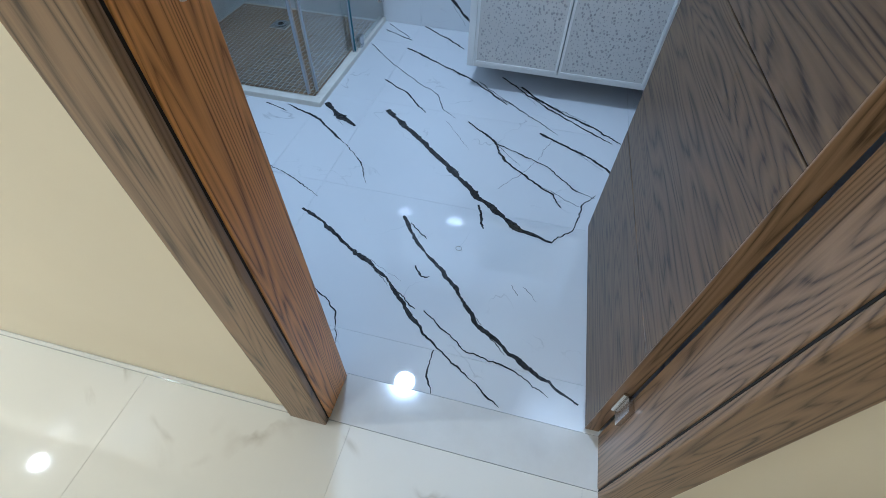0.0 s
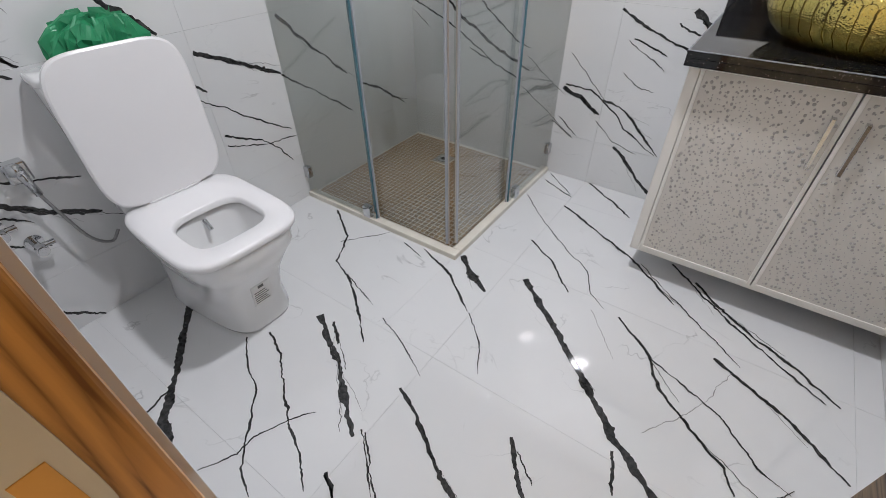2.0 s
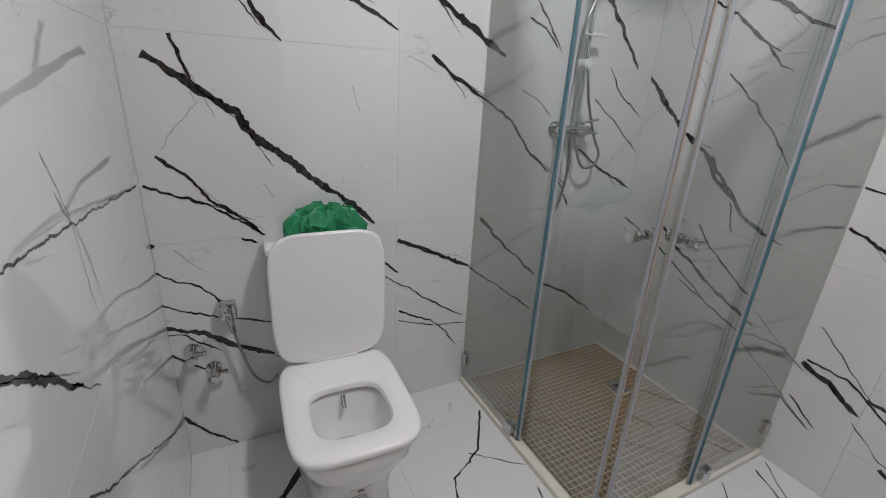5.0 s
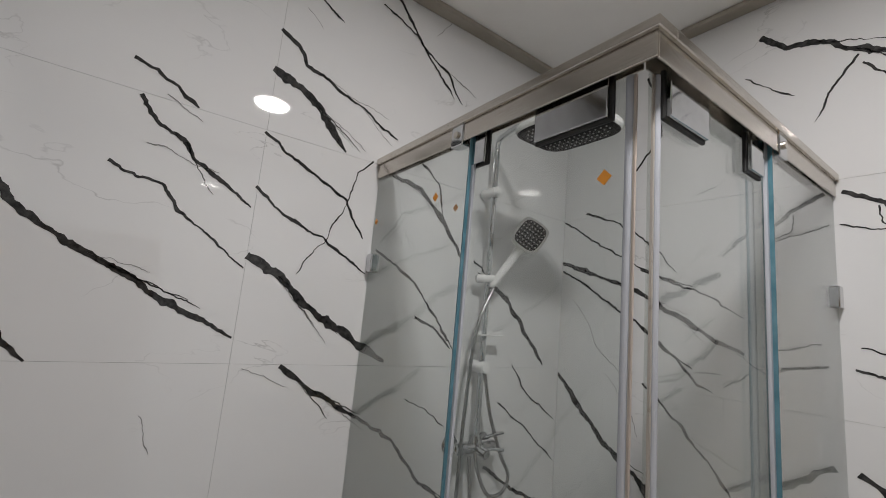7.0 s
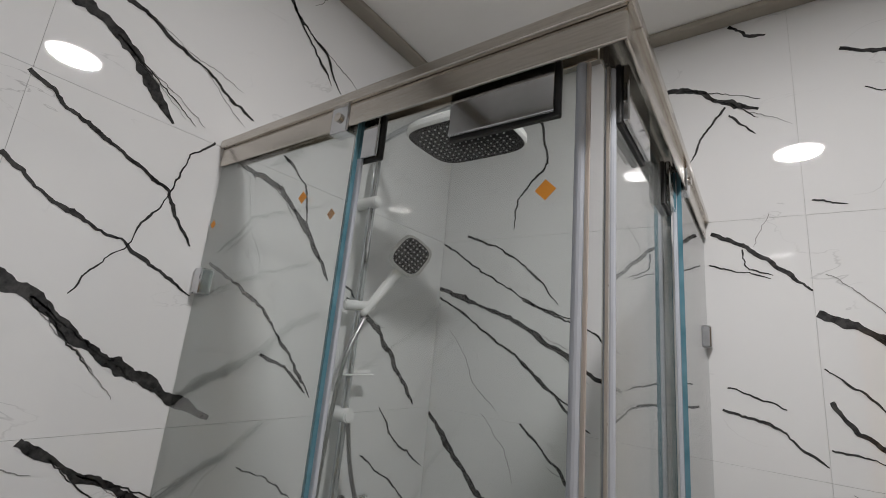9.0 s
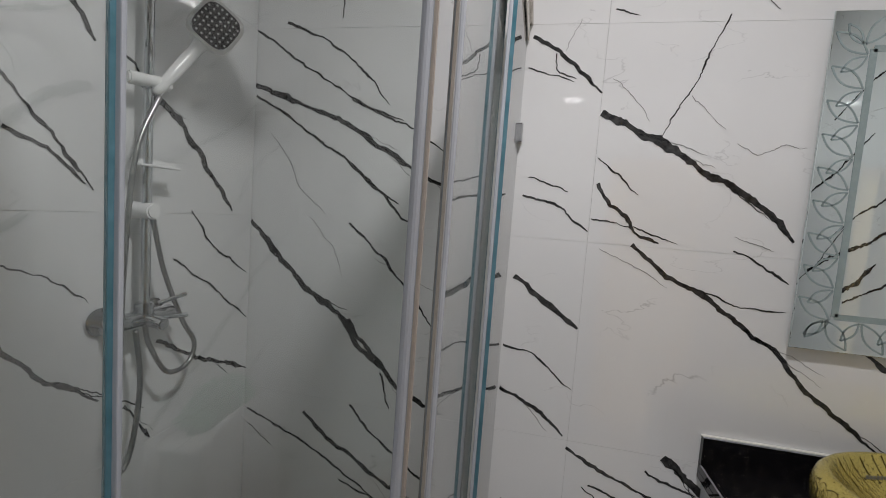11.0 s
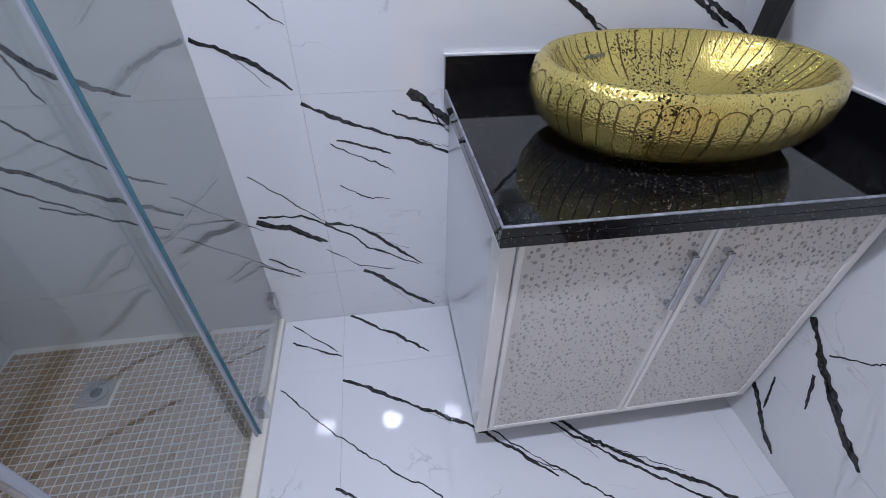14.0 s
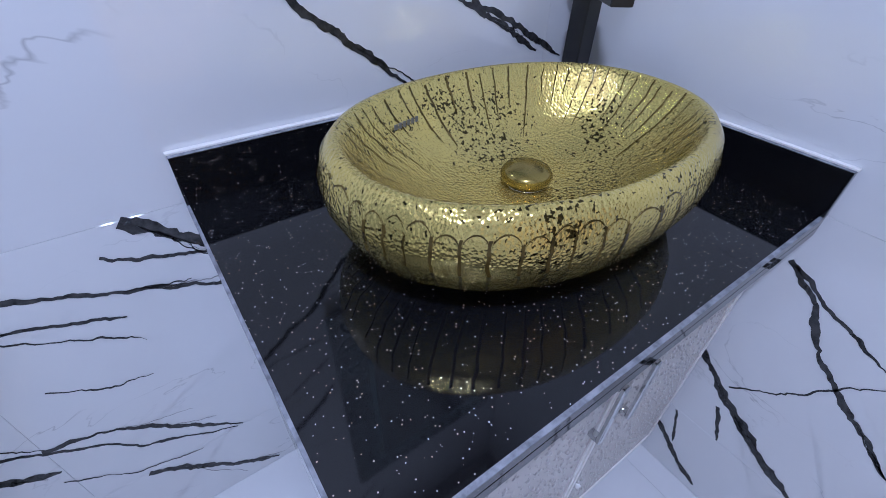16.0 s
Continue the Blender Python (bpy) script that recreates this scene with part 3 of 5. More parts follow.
pane("fixed_pane", -L, -0.004, -0.455, 0.004, z0, z1, (("x", -0.455),))
pane("sliding_pane", -0.49, 0.022, -0.045, 0.029, z0 + 0.01, z1 - 0.02, (("x", -0.49),))
pane("fixed_pane", -0.004, 0.487, 0.004, D, z0, z1, (("y", 0.487),))
pane("sliding_pane", -0.029, 0.035, -0.022, 0.525, z0 + 0.01, z1 - 0.02, (("y", 0.525),))
# seals where the doors meet and beside the fixed panes; the fins' peach colour paints a warm reflection
for p, q in (((-0.055, 0.0255), (1, 0)), ((-0.0255, 0.055), (0, -1))):
    bm = rod((*p, z0 + 0.01), (*p, z1 - 0.02), 0.0075, 14)
    x0, x1 = sorted((p[0] + q[0] * 0.006 - q[1] * 0.002, p[0] + q[0] * 0.012 + q[1] * 0.002))
    y0, y1 = sorted((p[1] + q[1] * 0.006 - q[0] * 0.002, p[1] + q[1] * 0.012 + q[0] * 0.002))
    sl = part("door_seal", bm, SEAL, cab, "grey translucent magnetic seal strip")
    part("seal_fin", box(x0, y0, z0 + 0.01, x1, y1, z1 - 0.02), SEAL_REFLECTION, sl, "flat fin with the corridor's warm reflection put into its colour")
part("edge_seal", box(-0.457, 0.004, z0, -0.445, 0.012, z1, 0.002), SEAL, cab, "grey translucent edge seal")
part("edge_seal", box(-0.012, 0.477, z0, -0.004, 0.489, z1, 0.002), SEAL, cab, "grey translucent edge seal")
# top rails: a flat cap, an outer lip and an inner track on each side
for nm, lab, b0, b1, lo, hi in (("rail_cap", "bright chrome cap of the top rail", -0.019, 0.036, zh - 0.02, zh), ("rail_lip", "brushed steel lip of the top rail", -0.011, -0.006, zh - 0.066, zh - 0.0205),
                                ("rail_track", "steel inner roller track", 0.031, 0.036, zh - 0.05, zh - 0.0205)):
    part(nm, box(-L, b0, lo, -b0 if b0 < 0 else -0.037, b1, hi, 0.002), STEEL, cab, lab)
    part(nm, box(-b1, b1 + 0.0005, lo, -b0, D, hi, 0.002), STEEL, cab, lab)
for (x, y, dx, dy) in ((-0.50, 0, 1, 0), (0, 0.53, 0, 1)):
    br = box(x - 0.024 * dx - 0.014 * dy, y - 0.014 * dx - 0.024 * dy, zh - 0.075, x + 0.024 * dx + 0.014 * dy, y + 0.014 * dx + 0.024 * dy, zh - 0.012, 0.003)
    b = part("rail_bracket", br, CHROME, cab, "chrome rail bracket")
    part("bracket_bolt", rod((x - 0.0 * dx + 0.014 * dy, y - 0.014 * dx, zh - 0.045), (x + 0.019 * dy, y - 0.019 * dx, zh - 0.045), 0.009, 16), STEEL, b)
# roller carriages with black gaskets
for x in (-0.44, -0.17):
    w = 0.085 if x > -0.3 else 0.03
    part("gasket", box(x - w - 0.004, 0.012, zh - 0.135, x + w + 0.006, 0.020, zh - 0.05, 0.002), RUBBER, cab, "black rubber gasket")
    part("roller_plate", box(x - w, 0.003, zh - 0.13, x + w, 0.012, zh - 0.05, 0.002), CHROME, cab, "mirror-polished roller cover")
for y in (0.13, 0.43):
    w = 0.07 if y < 0.3 else 0.035
    part("gasket", box(-0.020, y - w - 0.005, zh - 0.14, -0.012, y + w + 0.005, zh - 0.05, 0.002), RUBBER, cab, "black rubber gasket")
    part("roller_plate", box(-0.012, y - w, zh - 0.135, -0.003, y + w, zh - 0.05, 0.002), CHROME, cab, "mirror-polished roller cover")
# wall clamps and floor guides
for z in (0.12, 1.82):
    part("wall_clamp", box(-L, -0.016, z - 0.03, -L + 0.035, 0.014, z + 0.03, 0.004), CHROME, cab, "chrome wall clamp")
    part("wall_clamp", box(-0.014, D - 0.035, z - 0.03, 0.016, D, z + 0.03, 0.004), CHROME, cab, "chrome wall clamp")
part("floor_guide", box(-0.53, -0.018, 0.0, -0.485, 0.016, 0.06, 0.004), CHROME, cab, "chrome floor guide")
part("floor_guide", box(-0.016, 0.535, 0.0, 0.018, 0.58, 0.06, 0.004), CHROME, cab, "chrome floor guide")
# round door knobs, on both sides of each door
for cx, cy, ax in ((-0.095, 0.0255, 1), (-0.0255, 0.105, 0)):
    for s in (-1, 1):
        d = Vector((s if ax == 0 else 0, s if ax == 1 else 0, 0))
        c = Vector((cx, cy, 1.038)) + d * 0.004
        bm = rod(c, c + d * 0.008, 0.012, 20)
        rod(c + d * 0.008, c + d * 0.027, 0.016, 24, bm=bm, bevel=0.002)
        rod(c + d * 0.027, c + d * 0.032, 0.0125, 24, bm=bm)
        rod(c + d * 0.032, c + d * 0.048, 0.017, 24, bm=bm, bevel=0.003)
        part("knob", bm, CHROME, cab, "chrome double-ring knob")
for u, z, r, y in ((-0.915, 1.956, 0.0075, -0.0052), (-0.585, 1.98, 0.009, -0.0052), (-0.505, 1.941, 0.0075, 0.0045), (-0.099, 1.936, 0.0105, 0.0208)):
    st = box(u - r, y, z - r, u + r, y + 0.0008, z + r)
    bmesh.ops.rotate(st, cent=(u, y, z), matrix=Matrix.Rotation(radians(45), 3, "Y"), verts=st.verts[:])
    part("sticker", st, ORANGE, cab, "small orange diamond sticker")

# curb and shower floor
bm = box(XW + 0.001, SHY - 0.016, -0.008, SHX + 0.016, SHY + 0.03, 0.026, 0.004)
box(SHX - 0.03, SHY + 0.0302, -0.008, SHX + 0.016, YN - 0.001, 0.026, 0.004, bm)
curb = tagged(part("shower_curb", bm, CURB), "low cream marble curb round the shower floor", "curb")
pan = structure("shower_floor", box(XW + 0.001, SHY + 0.031, -0.008, SHX - 0.031, YN - 0.001, 0.0045), MOSAIC_GROUT, "shower floor of small tan mosaic tiles with pale grout")

# ---- shower set ----
ss = thing("shower_set", (XW, 1.885, 1.25), "chrome shower column with white hand shower and dark rain head", "shower")
part("riser", rod((0.06, 0.0, 0.03), (0.06, 0.0, 1.10), 0.011, 20), CHROME, ss, "chrome riser pipe")
arm = [(0.06, 0.0, 1.08), (0.064, -0.002, 1.125), (0.10, -0.01, 1.15), (0.30, -0.055, 1.15), (0.44, -0.075, 1.145), (0.46, -0.08, 1.12), (0.46, -0.08, 1.062)]
part("shower_arm", tube(smooth_line(arm, 6), 0.010, 12), CHROME, ss, "chrome overhead arm", True)
hd = loft([oval(0.46, -0.08, z, a, a * 0.78, 4.5, 44) for z, a in ((1.062, 0.05), (1.06, 0.135), (1.052, 0.143), (1.038, 0.143), (1.03, 0.139))])
rain = part("rain_head", hd, WHITE_PLASTIC, ss, "square rain head with rounded corners")
part("nozzle_face", loft([oval(0.46, -0.08, z, 0.137, 0.107, 4.5, 44) for z in (1.03, 1.0285)]), NOZZLE, rain, "dark nozzle face")
bm = bmesh.new()
for i in range(-6, 7):
    for j in range(-5, 6):
        if abs(i) + abs(j) < 10:
            rod((0.46 + i * 0.0185, -0.08 + j * 0.0175, 1.0284), (0.46 + i * 0.0185, -0.08 + j * 0.0175, 1.0262), 0.0026, 6, bm=bm)
part("nozzle_grid", bm, PIP, rain, "grey rubber nozzles")
for z in (0.935, 0.285):
    part("wall_bracket", rod((0.0005, 0.0, z), (0.085, 0.0, z), 0.021, 28, bevel=0.004), WHITE_PLASTIC, ss, "round white wall bracket")
part("slider", rod((0.045, -0.045, 0.60), (0.08, 0.045, 0.605), 0.016, 24, bevel=0.004), WHITE_PLASTIC, ss, "white hand shower holder")
sh = box(0.055, -0.03, 0.395, 0.075, 0.09, 0.401, 0.002)
box(0.055, -0.03, 0.401, 0.058, 0.09, 0.412, 0.001, sh)
part("soap_shelf", sh, WHITE_PLASTIC, ss, "small white soap shelf")
hs = thing("hand_shower", (XW + 0.085, 1.885 + 0.035, 1.25 + 0.62), "white hand shower with a square dark nozzle face", "hand shower")
hs.matrix_basis = hs.matrix_basis @ pose(0, 0, 0, -30, 16, 0) @ pose(0, 0, 0, 0, 0, -42)
rings = []
for z, a, b in ((-0.055, 0.009, 0.009), (-0.04, 0.012, 0.012), (0.03, 0.0155, 0.0135), (0.11, 0.0165, 0.012), (0.135, 0.021, 0.011)):
    rings.append(oval(0, 0, z, b, a, 2.2, 24))
part("handle", loft(rings), WHITE_PLASTIC, hs, "white curved handle", True)
head = loft([[Vector((q.z, q.x, 0.195 + q.y)) for q in oval(0, 0, x, a, a * 1.12, 3.6, 40)] for x, a in ((-0.012, 0.035), (-0.008, 0.055), (0.006, 0.060), (0.012, 0.058))])
bmesh.ops.recalc_face_normals(head, faces=head.faces[:])
head = part("spray_head", head, WHITE_PLASTIC, hs, "white rounded-square head")
face = loft([[Vector((q.z, q.x, 0.195 + q.y)) for q in oval(0, 0, x, 0.0495, 0.0555, 3.6, 40)] for x in (0.012, 0.0142)])
bmesh.ops.recalc_face_normals(face, faces=face.faces[:])
part("spray_face", face, NOZZLE, head, "dark spray face")
bm = bmesh.new()
for i in range(-3, 4):
    for j in range(-3, 4):
        rod((0.0142, i * 0.014, 0.195 + j * 0.0155), (0.0158, i * 0.014, 0.195 + j * 0.0155), 0.0029, 8, bm=bm)
part("spray_nozzles", bm, PIP, head, "pale grey spray nozzles")
hose = smooth_line([(0.083, 0.01, 0.57), (0.085, -0.055, 0.42), (0.088, -0.085, 0.15), (0.085, -0.09, -0.1), (0.08, -0.095, -0.28), (0.078, -0.078, -0.355), (0.075, -0.045, -0.3),
                    (0.075, -0.025, -0.15), (0.075, -0.04, -0.01)], 16)
part("hose", tube(hose, 0.0066, 8, 0.0007), HOSE, ss, "ribbed chrome hose", True)
loop = smooth_line([(0.07, 0.01, 0.265), (0.07, 0.045, 0.13), (0.072, 0.11, -0.02), (0.072, 0.155, -0.095), (0.072, 0.13, -0.15), (0.072, 0.06, -0.15), (0.07, 0.005, -0.06), (0.07, -0.01, 0.0)], 16)
part("hose", tube(loop, 0.0066, 8, 0.0007), HOSE, ss, "ribbed chrome hose", True)
mx = rod((0.055, -0.085, 0.01), (0.055, 0.085, 0.01), 0.021, 24, bevel=0.004)
rod((0.055, 0.0, 0.0), (0.055, 0.0, 0.05), 0.023, 24, bm=mx, bevel=0.004)
for y in (-0.075, 0.075):
    rod((0.001, y, 0.01), (0.012, y, 0.01), 0.034, 28, bm=mx, bevel=0.004)
    rod((0.012, y, 0.01), (0.055, y, 0.01), 0.014, 20, bm=mx)
rod((0.055, 0.0, 0.01), (0.12, 0.0, 0.0), 0.016, 20, bm=mx, bevel=0.003)
mx = part("mixer_body", mx, CHROME, ss, "chrome mixer valve")
lv = rod((0.07, 0.03, 0.045), (0.095, 0.095, 0.062), 0.006, 12)
rod((0.07, 0.04, 0.005), (0.09, 0.105, 0.0), 0.006, 12, bm=lv)
part("lever", lv, CHROME, mx, "slim chrome levers")

# ---- toilet ----
to = thing("toilet", (XW + 0.006, 0.75, 0), "white ceramic close-coupled toilet with its seat lid raised", "toilet", turn=-2.5)
ped = [(0.0, 0.325, 0.246, 0.148), (0.015, 0.325, 0.25, 0.152), (0.10, 0.318, 0.242, 0.144), (0.20, 0.326, 0.25, 0.150), (0.28, 0.348, 0.272, 0.168), (0.34, 0.364, 0.29, 0.19), (0.385, 0.368, 0.288, 0.193), (0.398, 0.368, 0.286, 0.192)]
rings = [oval(cx, 0, z, rx, ry, 4.0, 56) for z, cx, rx, ry in ped]
for (z, cx, rx, ry), ring in zip(ped, rings):           # the foot narrows towards the front
    for q in ring:
        q.y *= 1 - 0.22 * (q.x - cx) / rx * (1 - z / 0.4)
rings += [oval(0.455, 0, 0.398, 0.135, 0.138, 3.0, 56), oval(0.455, 0, 0.37, 0.128, 0.130, 3.0, 56), oval(0.44, 0, 0.29, 0.10, 0.10, 2.6, 56), oval(0.42, 0, 0.20, 0.065, 0.065, 2.3, 56)]
part("bowl", loft(rings), CERAMIC, to, smooth=True)
part("water", rod((0.43, 0, 0.215), (0.43, 0, 0.222), 0.068, 32), WATER, to, "still water in the bowl")
part("bidet_nozzle", rod((0.325, 0, 0.372), (0.36, 0, 0.345), 0.008, 14, bevel=0.001), CHROME, to, "small chrome bidet nozzle")
o = [(0.400, 0.0), (0.404, 0.004), (0.416, 0.006), (0.424, 0.003), (0.427, -0.006)]
rings = [oval(0.395, 0, z, 0.262 + e, 0.20 + e, 4.6, 72) for z, e in o] + [oval(0.455, 0, z, 0.122 + e, 0.125 + e, 3.6, 72) for z, e in ((0.426, 0.006), (0.420, 0.0), (0.402, -0.002))]
part("seat", loft(rings, False, False), SEAT, to, "white rounded-square seat ring", True)
lid = []
for d, e in ((0, -0.008), (0.003, 0.0), (0.014, 0.0), (0.018, -0.006), (0.0182, -0.012), (0.0182, -0.06), (0.0182, -0.14)):
    lid.append([Vector((q.z, q.x, q.y)) for q in oval(0, 0.251, d, 0.203 + e, 0.25 + e, 5.0, 72)])
bm = loft(lid)
bmesh.ops.recalc_face_normals(bm, faces=bm.faces[:])
bmesh.ops.transform(bm, matrix=pose(0.157, 0, 0.43, 0, -0.8, 0), verts=bm.verts[:])
part("lid", bm, SEAT, to, "raised white lid leaning on the cistern")
for y in (-0.075, 0.075):
    part("hinge", rod((0.165, y - 0.02, 0.432), (0.165, y + 0.02, 0.432), 0.009, 14, bevel=0.002), SEAT, to, "white lid hinge")
ci = loft([oval(0.071, 0, z, rx, ry, 7.0, 56) for z, rx, ry in ((0.37, 0.062, 0.155), (0.40, 0.064, 0.165), (0.84, 0.068, 0.196), (0.848, 0.068, 0.196))])
part("hinge_bar", box(0.158, -0.085, 0.427, 0.178, 0.085, 0.436, 0.003), SEAT, to, "white hinge bar")
part("cistern", ci, CERAMIC, to, "slim white cistern", True)
part("cistern_lid", loft([oval(0.072, 0, z, rx, ry, 7.0, 56) for z, rx, ry in ((0.8485, 0.069, 0.202), (0.853, 0.071, 0.205), (0.868, 0.071, 0.205), (0.876, 0.066, 0.2))]), CERAMIC, to, "white cistern cover", True)


def on_foot(bm):
    """Leans a small sheet back against the front of the foot."""
    for v in bm.verts:
        v.co.x += (v.co.z - 0.105) * 0.18
    return bm


lb = part("label", on_foot(box(0.5585, -0.035, 0.105, 0.5625, 0.035, 0.205)), PAPER, to, "white paper label with fine print")
for i in range(6):
    part("print_line", on_foot(box(0.5626, -0.028, 0.115 + i * 0.0105, 0.5631, 0.028 - 0.006 * (i % 3), 0.119 + i * 0.0105)), INK, lb, "unreadable grey print line")
part("print_mark", on_foot(box(0.5626, -0.010, 0.186, 0.5631, 0.012, 0.199)), INK, lb, "grey printed mark")

# crumpled green bag on the cistern
bag = thing("plastic_bag", (XW + 0.075, 0.745 + 0.015, 0.8765), "crumpled green plastic bag lying on the cistern", "bag")
rings = []
for z, r in ((0.0, 0.82), (0.012, 0.98), (0.035, 1.0), (0.06, 0.92), (0.08, 0.78), (0.093, 0.45), (0.095, 0.12)):
    ring = []
    for i in range(72):
        a = 2 * math.pi * i / 72
        k = r * (1 + 0.36 * noise.noise((math.cos(a) * 3.1, math.sin(a) * 3.1, z * 22)) + 0.26 * noise.noise((math.cos(a) * 9, math.sin(a) * 9, z * 60)))
        ring.append(Vector((0.055 * k * math.cos(a), 0.128 * k * math.sin(a), max(0.0, z * 1.2 + (0.035 * noise.noise((a * 2, z * 30, 3)) if z > 0.01 else 0)))))
    rings.append(ring)
part("bag_body", loft(rings), BAG, bag)
# loose folds of thin film
for k in range(7):
    a0, rnd = k * 0.9, random.Random(k)
    bm = bmesh.new()
    rows = []
    for i in range(9):
        y = -0.06 + 0.12 * i / 8
        rows.append([bm.verts.new((0.03 * math.cos(a0) + 0.02 * noise.noise((i * 0.5, k, j)), y * rnd.uniform(0.9, 1.1) + 0.04 * math.sin(a0), 0.055 + 0.03 * j + 0.024 * noise.noise((i * 0.7, k + 5, j)))) for j in range(3)])
    for p, q in zip(rows, rows[1:]):
        for j in range(2):
            bm.faces.new((p[j], q[j], q[j + 1], p[j + 1]))
    part("fold", bm, BAG, bag)

# ---- angle valves and bidet spray on the west wall ----
for y, z in ((0.275, 0.475), (0.335, 0.385)):
    v = thing("angle_valve", (XW, y, z), "small chrome angle valve on the tiled wall", "valve", "angle valves")
    part("flange", rod((0.0005, 0, 0), (0.009, 0, 0), 0.027, 28, bevel=0.003), CHROME, v)
    bd = rod((0.009, 0, 0), (0.06, 0, 0), 0.011, 18)
    rod((0.045, 0, 0), (0.045, 0.045, 0), 0.009, 16, bm=bd)
    part("valve_body", bd, CHROME, v)
    part("knob", rod((0.06, 0, 0), (0.088, 0, 0), 0.0185, 18, bevel=0.004), CHROME, v)
bs = thing("bidet_spray", (XW, 0.405, 0.62), "chrome hand bidet spray in a wall holder with its hose", "bidet spray")
part("holder", box(0.0005, -0.03, -0.03, 0.045, 0.03, 0.035, 0.006), CHROME, bs, "square chrome holder")
sp = rod((0.05, 0.012, -0.075), (0.06, 0.0, 0.02), 0.011, 16, 0.014)
rod((0.05, 0.0, 0.015), (0.10, -0.012, 0.035), 0.016, 20, 0.021, bm=sp)
part("spray_handle", sp, CHROME, bs, "chrome spray head", True)
part("hose", tube(smooth_line([(0.05, 0.012, -0.075), (0.055, 0.03, -0.16), (0.06, 0.06, -0.27), (0.05, 0.11, -0.325), (0.04, 0.15, -0.30)], 10), 0.0055, 8, 0.0005), HOSE, bs, "thin chrome hose", True)

# ---- vanity ----
VX0, VX1, VY, VZ0, CT = -0.305, XE - 0.026, 1.785, 0.115, 0.89
va = thing("vanity_cabinet", ((VX0 + VX1) / 2, (VY + YN) / 2, VZ0), "off-white wall-hung vanity with two droplet-textured doors", "cabinet")
hw, hd2, hh = (VX1 - VX0) / 2, (YN - 0.001 - VY) / 2, CT - 0.045 - VZ0
bm = box(-hw, -hd2 + 0.02, 0, -hw + 0.016, hd2, hh)
part("side_panel", bm, SIDE, va, "glossy pale grey side panel")
part("side_panel", box(hw - 0.016, -hd2 + 0.02, 0, hw, hd2, hh), SIDE, va, "glossy pale grey side panel")
part("bottom_panel", box(-hw + 0.016, -hd2 + 0.02, 0, hw - 0.016, hd2, 0.016), SIDE, va)
part("back_panel", box(-hw + 0.016, hd2 - 0.01, 0.016, hw - 0.016, hd2, hh), SIDE, va)
bm = box(-hw - 0.002, -hd2, -0.002, -hw + 0.03, -hd2 + 0.022, hh, 0.003)
box(hw - 0.024, -hd2, -0.002, hw, -hd2 + 0.022, hh, 0.003, bm)
box(-hw + 0.03, -hd2, -0.002, hw - 0.024, -hd2 + 0.022, 0.018, 0.003, bm)
part("front_frame", bm, ALU, va, "white aluminium frame")
part("corner_post", box(-hw - 0.003, -hd2 - 0.0, -0.003, -hw - 0.0005, -hd2 + 0.055, hh, 0.001), ALU, va, "white corner profile")
mid = 0.006
for x0, x1, hx in ((-hw + 0.032, mid - 0.002, mid - 0.034), (mid + 0.002, hw - 0.026, mid + 0.044)):
    d = part("door", box(x0 + 0.012, -hd2 - 0.004, 0.032, x1 - 0.012, -hd2 + 0.012, hh - 0.012), DROPLET, va, "droplet-textured laminate door")
    rnd, verts, faces = random.Random(int(x1 * 1000)), [], []
    nx, nz = int((x1 - x0 - 0.03) / 0.0138), int((hh - 0.06) / 0.0138)
    for i in range(nx):
        for j in range(nz):
            if rnd.random() < 0.12:
                continue
            q = 0.0019 + 0.0036 * rnd.random() ** 2.2
            cu, cv = x0 + 0.02 + (i + rnd.uniform(0.05, 0.95)) * 0.0138, 0.04 + (j + rnd.uniform(0.05, 0.95)) * 0.0138
            k, long = len(verts), rnd.uniform(1.0, 1.3)
            for ring, lift in ((1.0, 0.0), (0.8, 0.34), (0.42, 0.56)):
                for m in range(8):
                    a8 = m * math.pi / 4
                    verts.append((cu + q * ring * math.cos(a8), -hd2 - 0.004 - q * lift, cv + q * long * ring * math.sin(a8)))
            verts.append((cu, -hd2 - 0.004 - q * 0.62, cv))
            for m in range(8):
                w = (m + 1) % 8
                faces += [(k + m, k + w, k + 8 + w, k + 8 + m), (k + 8 + m, k + 8 + w, k + 16 + w, k + 16 + m), (k + 16 + m, k + 16 + w, k + 24)]
    me = bpy.data.meshes.new("droplet_relief")
    me.from_pydata(verts, [], faces)
    me.polygons.foreach_set("use_smooth", [True] * len(faces))
    me.materials.append(DROP)
    dp = tagged(new("droplet_relief", me), kind="stuff")
    dp.parent = d
    fm = box(x0, -hd2 - 0.007, 0.02, x0 + 0.012, -hd2 + 0.01, hh - 0.001, 0.002)
    box(x1 - 0.012, -hd2 - 0.007, 0.02, x1, -hd2 + 0.01, hh - 0.001, 0.002, fm)
    box(x0 + 0.012, -hd2 - 0.007, 0.02, x1 - 0.012, -hd2 + 0.01, 0.032, 0.002, fm)
    box(x0 + 0.012, -hd2 - 0.007, hh - 0.012, x1 - 0.012, -hd2 + 0.01, hh - 0.001, 0.002, fm)
    part("door_frame", fm, ALU, d, "white edge profile")
    h0, h1 = hh - 0.236, hh - 0.08
    hb = box(hx - 0.0065, -hd2 - 0.028, h0, hx + 0.0065, -hd2 - 0.02, h1, 0.002)
    for z in (h0, h1 - 0.012):
        box(hx - 0.0065, -hd2 - 0.02, z, hx + 0.0065, -hd2 - 0.004, z + 0.012, 0.001, hb)
    part("handle", hb, CHROME, d, "square chrome bar handle")

